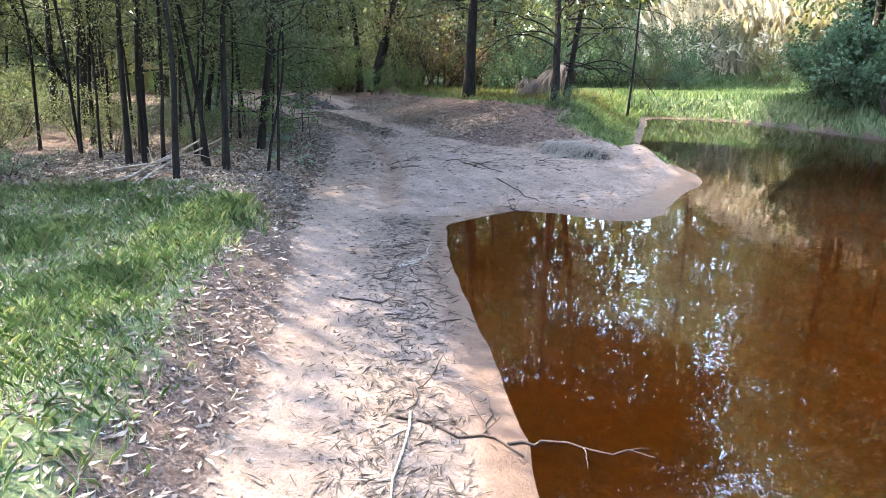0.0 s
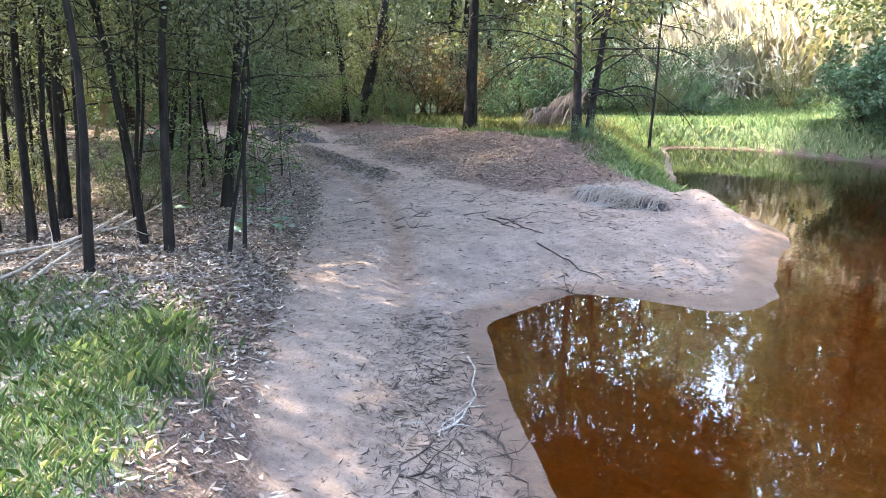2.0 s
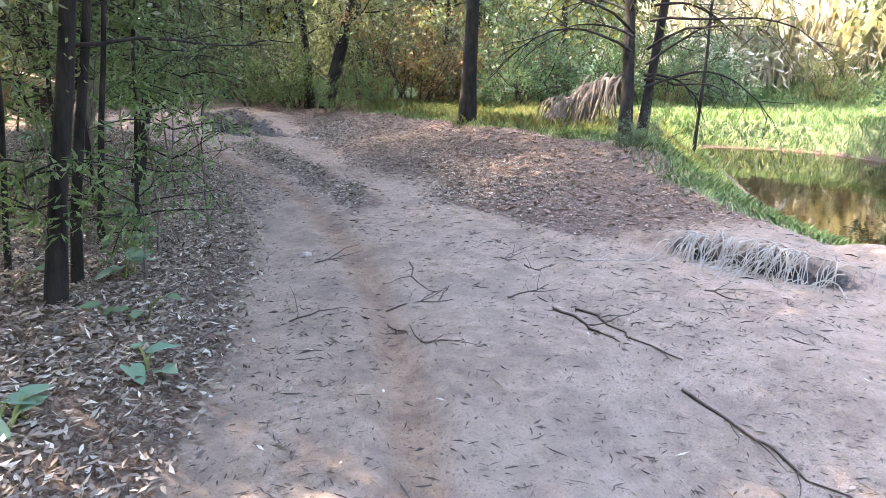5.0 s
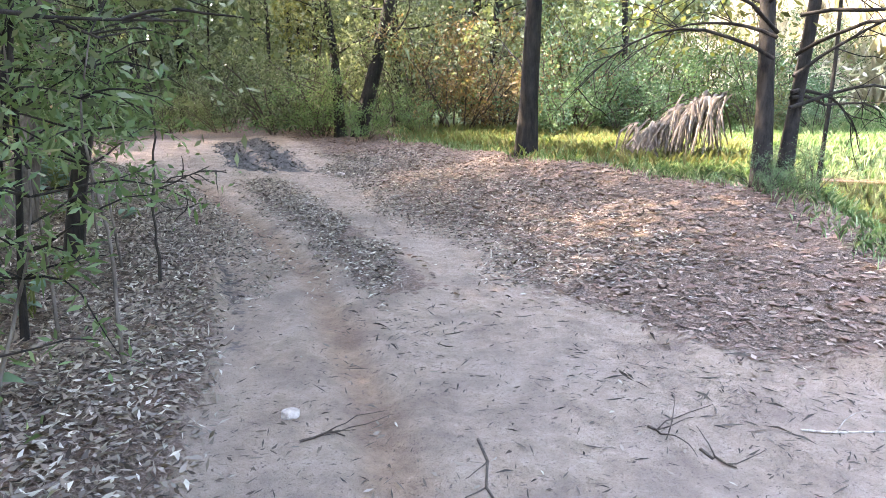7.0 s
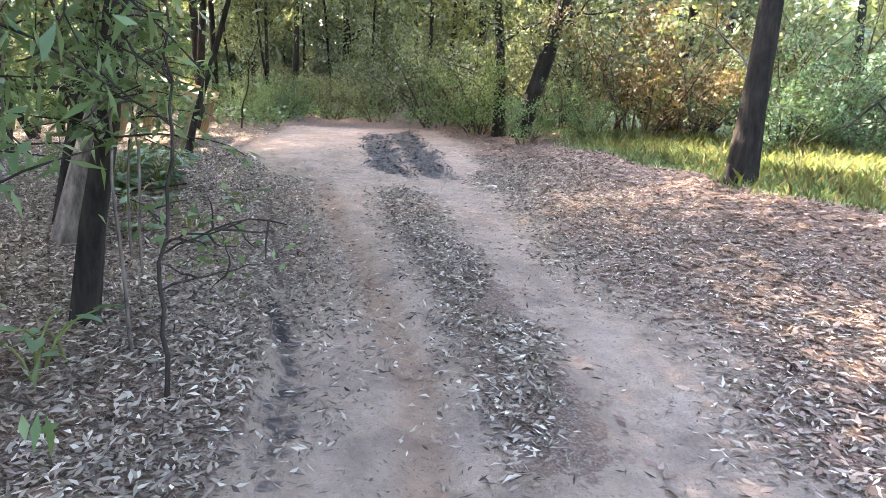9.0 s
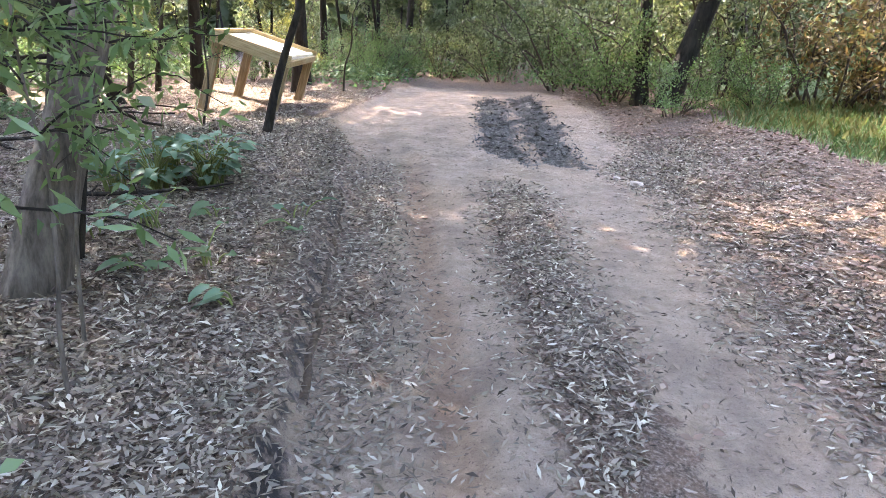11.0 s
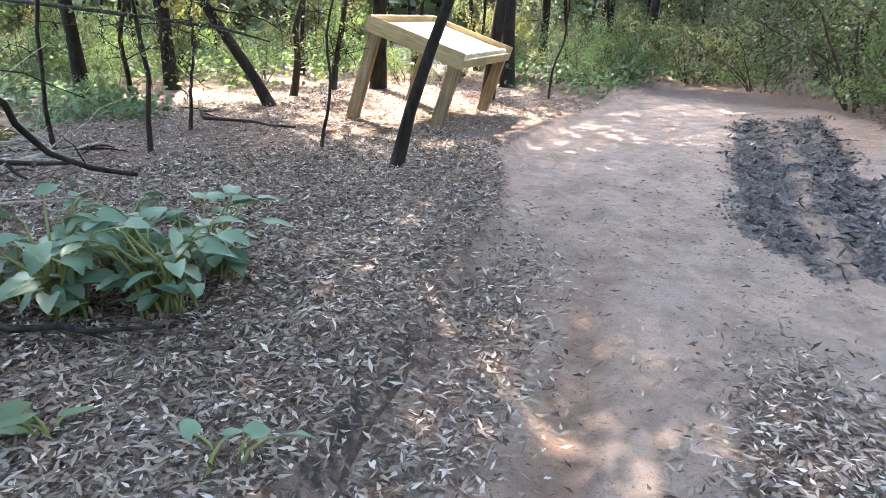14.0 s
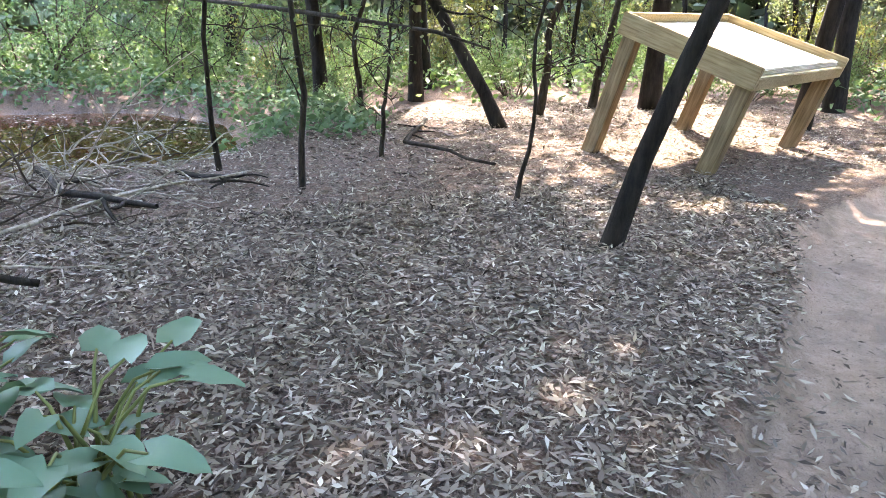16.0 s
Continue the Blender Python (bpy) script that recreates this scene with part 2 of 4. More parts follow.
def joined(parts):
    V, F, o = [], [], 0
    for v, f in parts:
        V.append(v)
        F.append(f + o)
        o += len(v)
    return np.concatenate(V), np.concatenate(F)


def wander(rng, start, heading, length, steps=7, wob=0.12, sag=0.0):
    """Points of a crooked twig or limb."""
    p, d = np.array(start, float), np.array(heading, float)
    d /= np.linalg.norm(d)
    out = [p.copy()]
    for _ in range(steps):
        d = d + rng.normal(0, wob, 3)
        d[2] -= sag / steps
        d /= np.linalg.norm(d)
        p = p + d * length / steps
        out.append(p.copy())
    return np.array(out)


def leaf_quads(rng, pts, length, width, flat=0.0, droop=0.0, curl=0.2):
    """A kite-shaped leaf at each point. flat: 1 lies on the ground, 0 points anywhere."""
    n = len(pts)
    d = rng.normal(0, 1, (n, 3))
    d[:, 2] = d[:, 2] * (1 - flat) - droop
    d /= np.linalg.norm(d, axis=1)[:, None]
    up = rng.normal(0, 1, (n, 3)) * (1 - flat) + np.array([0, 0, 1.0]) * (0.35 + flat)
    if flat:
        up += rng.normal(0, 0.35 * flat, (n, 3))
    s = np.cross(d, up)
    s /= np.linalg.norm(s, axis=1)[:, None] + 1e-9
    nn = np.cross(s, d)
    L = (length * rng.uniform(0.55, 1.25, n))[:, None]
    W = (width * rng.uniform(0.6, 1.3, n))[:, None]
    k = rng.uniform(-curl, curl, n)[:, None]
    mid = pts + d * L * 0.45
    V = np.stack([pts, mid + s * W / 2 + nn * L * k, pts + d * L, mid - s * W / 2 + nn * L * k * 0.3], 1).reshape(-1, 3)
    return V, np.arange(n * 4).reshape(n, 4)


def blades(rng, pts, height, width=0.008, lean=0.45):
    """Grass blades: a bent strip of three points at each place."""
    n = len(pts)
    a = rng.uniform(0, 2 * np.pi, n)
    h = (height * rng.uniform(0.4, 1.2, n))[:, None]
    out = np.stack([np.cos(a), np.sin(a), np.zeros(n)], 1) * (lean * rng.uniform(0.2, 1.3, n))[:, None]
    side = np.stack([-np.sin(a), np.cos(a), np.zeros(n)], 1) * width * rng.uniform(0.6, 1.5, n)[:, None]
    up = np.array([0, 0, 1.0])
    m = pts + h * (0.6 * up + 0.3 * out)
    V = np.stack([pts - side, pts + side, m + side * 0.8, pts + h * (0.9 * up + out), m - side * 0.8], 1).reshape(-1, 3)
    return V, np.arange(n * 5).reshape(n, 5)


# ---- lie of the land ----
def xl(y):
    return np.interp(y, [-4, 2, 4.3, 7.2, 10.8, 11.6, 13.9, 16.3, 17.1, 18.4, 20.5, 22.1, 25.8, 30, 36, 50], [-0.5, -0.62, -0.88, -1.22, -1.5, -1.62, -2.3, -3.5, -3.95, -4.6, -5.7, -7, -8.2, -9.2, -11, -16])


def xr(y):
    return np.interp(y, [7, 10.6, 11.4, 12.2, 13, 14.5, 16, 18.5, 20.5, 23.4, 27, 30, 36, 50], [3, 2.6, 1.4, 0.5, 0.0, -0.35, -0.9, -1.8, -2.4, -3.1, -4.6, -6.2, -8.2, -13])


def hump(y):
    return np.interp(y, [13, 15, 17, 18.3, 20], [-0.72, -1.35, -2.3, -2.85, -3.4])


SHORE = [(0.5, -9), (0.42, 2.4), (0.33, 3.7), (0.2, 4.7), (0.06, 6.2), (0.05, 7.3), (0.5, 7.6), (1.0, 8.05), (1.65, 7.9), (2.3, 7.5), (3.0, 8.6), (3.4, 9.4), (3.75, 9.75), (4.05, 10.7),
         (4.2, 12), (4.2, 13.4), (4.2, 14.2), (4.75, 16), (5.4, 18), (6.6, 22.0), (9.0, 20.9), (10, 18.4), (10.4, 16), (12, 12), (13, 6), (13, -9)]


def rounded(poly):
    """The outline with its corners cut twice."""
    for _ in range(2):
        poly = [(a[0] * k + b[0] * (1 - k), a[1] * k + b[1] * (1 - k)) for a, b in zip(poly, poly[1:] + poly[:1]) for k in (.8, .2)]
    return poly


SHORE = rounded(SHORE)
POND = [(-10.9, 15.5), (-10.8, 17.2), (-11.3, 18.6), (-12.7, 19.5), (-14.5, 19.3), (-16, 18.2), (-16.4, 16), (-15, 13.5), (-12, 13)]
LEVEL = -0.3


def inside(x, y, poly):
    """Signed distance to a polygon, positive inside."""
    d = np.full(np.shape(x), 1e9)
    odd = np.zeros(np.shape(x), bool)
    for (ax, ay), (bx, by) in zip(poly, poly[1:] + poly[:1]):
        ex, ey = bx - ax, by - ay
        t = np.clip(((x - ax) * ex + (y - ay) * ey) / (ex * ex + ey * ey), 0, 1)
        d = np.minimum(d, np.hypot(x - ax - t * ex, y - ay - t * ey))
        odd ^= ((ay > y) != (by > y)) & (x < ex * (y - ay) / (ey if ey else 1e-9) + ax)
    return np.where(odd, d, -d)


def smooth(a, b, v):
    t = np.clip((v - a) / (b - a), 0, 1)
    return t * t * (3 - 2 * t)


def waves(x, y, f, seed):
    """Cheap smooth unevenness, about -1 to 1."""
    r = np.random.default_rng(seed)
    s = 0
    for i in range(6):
        a, k, p = r.uniform(0, 6.28), f * r.uniform(0.6, 1.7), r.uniform(0, 6.28)
        s = s + np.sin(k * (x * np.cos(a) + y * np.sin(a)) + p + 0.8 * np.sin(k * 0.7 * (x * np.sin(a) - y * np.cos(a)) + p * 2))
    return s / 4


def height(x, y):
    x, y = np.asarray(x, float), np.asarray(y, float)
    left = xl(y) + 0.1 * waves(x, y, 2.5, 3) - x
    right = x - xr(y)
    z = -0.05 + 0.0 * x
    bank = np.interp(y, [-4, 8, 10, 13, 14.5, 17, 19, 21, 23], [0.3, 0.3, 0.2, 0.1, 0.17, 0.17, 0.12, 0.1, 0.1])
    z = z + bank * smooth(-0.05, np.interp(y, [9, 14], [0.7, 0.13]), left)
    z = z - 0.16 * smooth(2.5, 7, left) * smooth(14, 19, y)
    hill = np.interp(y, [10.8, 12.5, 15, 20, 24, 30], [0, 0.3, 0.52, 0.42, 0.25, 0.2])
    z = z + hill * smooth(0.1, 3.3, right) * smooth(10.6, 12, y)
    z = z + 0.25 * smooth(20, 29, y) * smooth(-7, -4, x)
    rut = xl(y) + np.interp(y, [5, 9, 12, 16, 20], [0.7, 0.85, 0.7, 0.75, 0.8])
    on = smooth(6.5, 8.5, y) * (1 - smooth(21, 23, y))
    z = z - 0.045 * np.exp(-(((x - rut) / 0.13) ** 2)) * on + 0.02 * np.exp(-(((np.abs(x - rut) - 0.22) / 0.08) ** 2)) * on
    z = z + 0.07 * np.exp(-(((x - hump(y)) / 0.3) ** 2)) * smooth(12.8, 14, y) * (1 - smooth(19, 20.5, y))
    mound = 0.3 * np.exp(-(((x - 3.35) / 0.5) ** 2) - ((y - 10.75) / 0.75) ** 2) * (1 + 0.25 * waves(x, y, 5, 71))
    w = np.maximum(inside(x, y, SHORE), inside(x, y, POND)) + 0.03 * waves(x, y, 2.2, 8) + 0.012 * waves(x, y, 9, 18)
    slope = 1.5 - np.clip(smooth(4.2, 8, x) + smooth(-9, -10, x), 0, 1)
    k = smooth(-slope, 0.0, w)
    z = z * (1 - k) + (LEVEL + 0.03) * k
    z = z - 0.09 * smooth(-0.15, 0.55, w) - 0.4 * smooth(0.2, 1.9, w)
    z = z + smooth(24, 48, y + 0.3 * np.abs(x)) * smooth(8, 26, x) * 8.0
    z = z + (0.014 * waves(x, y, 4, 5) + 0.008 * waves(x, y, 13, 6)) * (1 - 0.85 * np.exp(-((w / 0.45) ** 2))) + 0.05 * waves(x, y, 0.5, 7) * smooth(2, 6, np.abs(x + 1.5))
    mud = mud_mask(x, y)
    z = z + mud * (0.035 * waves(x, y, 11, 9) - 0.03 + 0.03 * np.cos((x - mud_line(y)) * 15 + 1.2 * waves(x, y, 3, 44)) * smooth(20, 22, y) + 0.02 * waves(x, y, 28, 45))
    ledge = smooth(0, .1, edge_line(x, y) + .04 * waves(x, y, 6, 31)) * smooth(10.2, 10.5, y) * (1 - smooth(3, 3.6, x)) * (1 - smooth(11.2, 12.4, y))
    return z + np.maximum(.2 * ledge, mound)


def edge_line(x, y):
    """Distance behind the undercut edge of the grassy spit."""
    return (x - 1.95) * .79 + (y - 11.35) * .61


def mud_line(y):
    return np.interp(y, [20.8, 21.3, 22, 26.5, 28.5], [-3.2, -3.42, -3.82, -5.5, -6.1])


def mud_bands(x, y):
    """Two churned wheel lines with paler silt between them."""
    d = np.abs(x - mud_line(y) + .07 * waves(x, y, 5, 17))
    return np.clip(.42 + .6 * np.exp(-(((d - .4) / .24) ** 2)) + .25 * waves(x, y, 6, 19), 0, 1)


def soil_shade_mask(x, y):
    """Bare dark earth on the cut edge of the bank and under the roots, its shade painted in too."""
    left = xl(y) + 0.1 * waves(x, y, 2.5, 3) - x
    a = np.exp(-(((left - .05) / .1) ** 2)) * smooth(13.8, 14.6, y) * (1 - smooth(18.6, 19.8, y))
    b = 1.3 * np.exp(-(((edge_line(x, y) - .02) / .1) ** 2)) * smooth(10.2, 10.5, y) * (1 - smooth(11.4, 11.7, y))
    c = .8 * np.exp(-(((left + .05) / .12) ** 2)) * smooth(11.8, 12.6, y) * (1 - smooth(14.2, 15, y))
    e = .9 * np.exp(-(((x - 3.4) / .8) ** 2) - ((y - 10.6) / .6) ** 2) * (.6 + .8 * waves(x, y, 4, 72))
    f = .6 * np.exp(-(((left + np.interp(y, [13.5, 15.5], [-.05, .24])) / .24) ** 4)) * smooth(11, 12.2, y) * (1 - smooth(18.2, 19.4, y)) * (.7 + .5 * waves(x, y, 3, 61))
    return np.clip(a * 1.15 + b + c + e + f, 0, 1.6)


def rut_mask(x, y):
    rut = xl(y) + np.interp(y, [5, 9, 12, 16, 20], [0.7, 0.85, 0.7, 0.75, 0.8])
    return np.exp(-(((x - rut) / 0.13) ** 4)) * smooth(6.5, 8.5, y) * (1 - smooth(19, 21.5, y))


def mud_mask(x, y):
    c = mud_line(y)
    return (1 - smooth(0.55, 0.85, np.abs(x - c) + 0.16 * waves(x, y, 4, 2) + .06 * waves(x, y, 15, 4))) * smooth(20.9, 21.6, y + .35 * waves(x, y, 4, 6)) * (1 - smooth(27.4, 28.6, y + .3 * waves(x, y, 3, 5)))


def grass_mask(x, y):
    left = xl(y) - x
    g1 = smooth(0.25, 0.75, left) * (1 - smooth(5.8, 6.7, y + 0.3 * waves(x, y, 2, 12)))
    line = np.interp(y, [11, 12.5, 14, 16, 19.5, 23, 27], [2.95, 2.75, 2.75, 2.3, 0.95, -0.6, -2.2])
    g2 = smooth(-0.2, 0.6, x - line + 0.4 * waves(x, y, 1.5, 14)) * smooth(11, 12, y)
    g2 = g2 * (1 - np.exp(-(((x - 3.5) / .8) ** 4) - ((y - 10.5) / .9) ** 4))
    g3 = smooth(8.5, 10, x) + smooth(20.3, 21.5, y) * smooth(5, 6.2, x)
    return np.clip(g1 + g2 + g3, 0, 1) * (1 - smooth(-0.03, 0.07, np.maximum(inside(x, y, SHORE), inside(x, y, POND))))


def litter_mask(x, y):
    left = xl(y) + 0.12 * waves(x, y, 2.5, 3) - x
    a = smooth(-0.05, 0.3, left)
    b = smooth(0.0, 0.9, x - xr(y) + 0.25 * waves(x, y, 2, 15)) * smooth(11.3, 12.6, y)
    c = np.exp(-(((x - hump(y)) / 0.33) ** 2)) * smooth(12.8, 13.8, y) * (1 - smooth(18.8, 20.2, y))
    d = 0.62 * np.exp(-((left + 0.25) / 0.35) ** 2) * smooth(14, 16, y) * (1 - smooth(19, 21, y))
    e = smooth(28.5, 31, y) + smooth(2, 4, left) + smooth(24, 30, y) * smooth(2, 4, x - xr(y))
    return np.clip(a + b + c + d + e, 0, 1)


def axis(lo, hi, fine_lo, fine_hi, step, far):
    v = list(np.arange(fine_lo, fine_hi, step))
    s = step
    while v[-1] < hi + far:
        s = min(s * (1.12 if v[-1] > hi else 1.04), 60)
        s = min(s, 0.3) if v[-1] < hi else s
        v.append(v[-1] + s)
    s = step
    while v[0] > lo - far:
        s = min(s * (1.12 if v[0] < lo else 1.04), 60)
        s = min(s, 0.3) if v[0] > lo else s
        v.insert(0, v[0] - s)
    return np.array(v)


def build_ground():
    xs, ys = axis(-15, 14, -7, 4.2, 0.06, 500), axis(-4, 34, 1.5, 22.5, 0.06, 500)
    X, Y = np.meshgrid(xs, ys)
    Z = height(X, Y)
    V = np.stack([X, Y, Z], -1).reshape(-1, 3)
    nx, ny = len(xs), len(ys)
    i = (np.arange(ny - 1)[:, None] * nx + np.arange(nx - 1)).ravel()
    F = np.stack([i, i + 1, i + nx + 1, i + nx], 1)
    me = mesh_of("ground", V, F, GROUND, True)
    at = me.color_attributes.new("cover", "FLOAT_COLOR", "POINT")
    w = np.maximum(inside(X, Y, SHORE), inside(X, Y, POND))
    wet = np.clip(smooth(-0.28, 0.0, w) + 0.6 * mud_mask(X, Y), 0, 1)
    col = np.stack([litter_mask(X, Y), grass_mask(X, Y), np.clip(mud_mask(X, Y) * mud_bands(X, Y) + .45 * soil_shade_mask(X, Y), 0, 1), wet], -1).reshape(-1, 4)
    at.data.foreach_set("color", col.astype(np.float32).ravel())
    at = me.attributes.new("rut", "FLOAT", "POINT")
    at.data.foreach_set("value", rut_mask(X, Y).astype(np.float32).ravel())
    tagged(new("ground", me), "pinkish sandy forest track with rutted mud, litter and grassy banks", "ground", kind="structure")


build_ground()


def build_water(name, x0, x1, y0, y1, label):
    V = [(x0, y0, LEVEL), (x1, y0, LEVEL), (x1, y1, LEVEL), (x0, y1, LEVEL)]
    tagged(new(name, mesh_of(name, V, [(0, 1, 2, 3)], WATER)), label, "water", kind="structure")


build_water("water", -.5, 14, -10, 23, "still shallow creek water stained orange-brown by tannin")
build_water("water_pond", -17.2, -10, 12.2, 20.3, "shallow still brown forest pond")


def scatter(rng, n, x0, x1, y0, y1, mask):
    """Places drawn from a rectangle, kept by a mask from 0 to 1."""
    x, y = rng.uniform(x0, x1, n), rng.uniform(y0, y1, n)
    keep = rng.uniform(0, 1, n) < mask(x, y)
    x, y = x[keep], y[keep]
    return np.stack([x, y, height(x, y)], 1)


# ---- trees ----
def tree(name, x, y, z, tall, r, lean=(0, 0), crown=(2.5, 5), n=2500, leaf=(0.1, 0.045), mat=None, bark=None, seed=1, spread=1.6, limbs=9, bend=0.0, bare=False, label="", group="", twigs=4, sag=0.1, single=True, cap=None):
    """A tree: a tapered trunk, limbs, and a crown of separate leaves in clumps round the limbs."""
    rng = np.random.default_rng(seed)
    root = tagged(new(name), label, "tree", group)
    root.location = (x, y, z)
    m = 14 if name != "sapling" else 22
    crook = 1 if name != "sapling" else .45
    s = np.linspace(0, 1, m)
    wob = np.cumsum(rng.normal(0, 0.012 if r > .07 else 0.04, (m, 2)), 0) * tall * 0.35
    P = np.stack([lean[0] * tall * s + bend * np.sin(s * 3) * tall * 0.1 + wob[:, 0] * s ** crook, lean[1] * tall * s + wob[:, 1] * s ** crook, tall * s - 0.12 * (s == 0)], 1)
    R = r * (1 - 0.75 * s) * (1 + 0.35 * np.exp(-s * 25)) * rng.uniform(0.93, 1.07, m)
    trunk = tube(P, R, 9 if r > 0.08 else 7)
    child("trunk", mesh_of("trunk", *trunk, bark or BARK, True), root)
    parts, pts = [], []
    for _ in range(limbs):
        f = rng.uniform(crown[0], min(crown[1], tall * 0.98)) / tall
        i = f * (m - 1)
        at = P[int(i)] + (P[min(m - 1, int(i) + 1)] - P[int(i)]) * (i % 1)
        a = rng.uniform(0, 6.28)
        ln = spread * rng.uniform(0.5, 1.15) * (1.15 - 0.5 * f)
        w = wander(rng, at, (math.cos(a), math.sin(a), rng.uniform(0.05, 0.8)), ln, 7, 0.16, sag)
        parts.append(tube(w, np.linspace(max(0.006, r * 0.28 * (1.1 - f)), 0.003, 8), 5))
        pts.append(w[2:])
        for _ in range(twigs):
            j = rng.integers(2, 7)
            t = wander(rng, w[j], (w[j] - w[j - 1]) + rng.normal(0, 0.12, 3), ln * rng.uniform(0.25, 0.5), 5, 0.2, sag)
            parts.append(tube(t, np.linspace(0.006, 0.002, 6), 4))
            pts.append(t[1:])
    if single:
        for k, (lv, lf) in enumerate(parts[::twigs + 1]):
            child("limb", mesh_of("limb", lv, lf, bark or BARK, True), root)
        parts = [q for k, q in enumerate(parts) if k % (twigs + 1)]
    tagged(child("branchwork", mesh_of("branchwork", *joined(parts), bark or BARK, True), root), kind="stuff")
    if not bare:
        pts = np.concatenate(pts)
        c = pts[rng.integers(0, len(pts), n)] + rng.normal(0, 0.13 * spread, (n, 3))
        tagged(child("crown", mesh_of("crown", *leaf_quads(rng, c, leaf[0], leaf[1], droop=0.3), mat or LEAF), root), kind="stuff")
    # cap: extra leaf mass above the view, added for shade and reflections
    if cap:
        k = rng.normal(0, 1, (cap[1] // 12, 3))
        k = k / np.linalg.norm(k, axis=1)[:, None] * rng.uniform(.25, 1, len(k))[:, None] ** .5 * np.array([cap[0], cap[0], cap[0] * .55]) + P[-1] + (0, 0, cap[2])
        c = k[rng.integers(0, len(k), cap[1])] + rng.normal(0, .3, (cap[1], 3))
        tagged(child("canopy", mesh_of("canopy", *leaf_quads(rng, c, .24, .11, droop=.2), mat or LEAF), root), kind="stuff")
    return root


def bush(name, tall, wide, n, leaf, mat, seed, label, stems=9, bark=None, sink=0.0):
    """A shrub: crooked stems from the ground and leaves in clumps with gaps."""
    rng = np.random.default_rng(seed)
    root = tagged(new(name), label, "shrub")
    parts, pts = [], []
    for _ in range(stems):
        a = rng.uniform(0, 6.28)
        k = rng.uniform(0.1, 0.9)
        w = wander(rng, (wide * 0.12 * math.cos(a), wide * 0.12 * math.sin(a), -0.1), (k * wide / tall * math.cos(a), k * wide / tall * math.sin(a), 1), tall * rng.uniform(0.6, 1.05), 9, 0.13, 0.35)
        parts.append(tube(w, np.linspace(0.028, 0.006, 10), 5))
        pts.append(w[2:])
        for _ in range(5):
            j = rng.integers(2, 9)
            t = wander(rng, w[j], rng.normal(0, 1, 3) + (0, 0, 0.2), wide * rng.uniform(0.2, 0.42), 5, 0.22, 0.3)
            parts.append(tube(t, np.linspace(0.008, 0.003, 6), 4))
            pts += [t[1:], t[2:]]
    tagged(child("branchwork", mesh_of("branchwork", *joined(parts), bark or TWIG, True), root), kind="stuff")
    pts = np.concatenate(pts)
    hubs = pts[rng.integers(0, len(pts), max(20, n // 14))]
    c = hubs[rng.integers(0, len(hubs), n)] + rng.normal(0, 0.05 * wide, (n, 3))
    c[:, 2] = np.maximum(c[:, 2], sink)
    tagged(child("foliage", mesh_of("foliage", *leaf_quads(rng, c, leaf[0], leaf[1], droop=0.25), mat), root), kind="stuff")
    return root


def put(thing, x, y, turn=0, size=1.0, dz=0.0):
    return copy_thing(thing, Matrix.Translation((x, y, float(height(x, y)) + dz)) @ Matrix.Rotation(turn, 4, "Z") @ Matrix.Diagonal((size, size, size, 1)))


def H(x, y):
    return float(height(x, y))


POLE = "slender dark-barked young tree with sparse small olive leaves"
# thin trees of the thicket beside the track: x, y, tall, radius, lean x, lean y, bend
THICKET = [(-3.5, 7.75, 7, .055, -.06, .1, .2), (-3.36, 7.85, 6.5, .04, .02, .1, -.1), (-3.85, 8.96, 8, .085, -.02, .08, .1), (-2.62, 6.85, 6, .05, -.1, .2, .3), (-2.74, 8.01, 5, .03, 0, .05, .2),
           (-2.27, 7.42, 7, .055, .0, .15, -.1), (-1.82, 7.4, 4, .024, -.04, .05, .8), (-1.77, 7.72, 4.5, .026, .12, .1, -.2), (-3.5, 13.9, 7, .1, .05, .05, .3), (-2.5, 9.76, 7.5, .08, .06, .1, .2),
           (-5.27, 10.46, 6, .05, .0, .02, .2), (-4.8, 9.2, 6, .035, .0, .03, -.2), (-5.2, 10.9, 6.5, .03, .03, .03, .1), (-8.2, 14.8, 9, .11, -.05, .05, .2), (-4.3, 11.5, 6, .04, .03, 0, .2),
           (-3.2, 10.6, 5, .03, .05, 0, .3), (-2.9, 12.2, 5, .03, .0, .1, .2), (-6.2, 13, 8, .07, -.03, 0, .1), (-6.8, 9.6, 8, .08, .05, 0, .2), (-8.8, 11.5, 9, .09, 0, 0, .2), (-5.9, 8.2, 6, .04, -.02, .03, .3),
           (-4.72, 9.04, 5.5, .028, 0, .03, .2), (-3.08, 8.82, 6, .035, .03, .06, -.3), (-2.39, 7.68, 5, .03, -.02, .08, .3), (-3.13, 7.81, 5.5, .034, .03, .05, .2), (-2.57, 7.72, 6, .042, .02, .1, -.2), (-2.88, 11.33, 6, .04, .0, .05, .3),
           (-3.67, 13.24, 6, .05, .03, .05, -.2), (-2.57, 10.2, 6, .05, .05, .08, .2), (-4.1, 8.3, 5, .026, -.03, .05, .3), (-4.5, 10.2, 5.5, .032, .03, .03, -.2), (-3.6, 10.1, 5, .03, .0, .06, .4), (-5.6, 9.6, 6, .035, .02, 0, .2), (-3.4, 11.9, 5, .034, -.03, .03, .3), (-4.6, 12.3, 6, .045, .04, 0, -.3), (-5.1, 13.4, 6.5, .05, 0, .04, .2)]
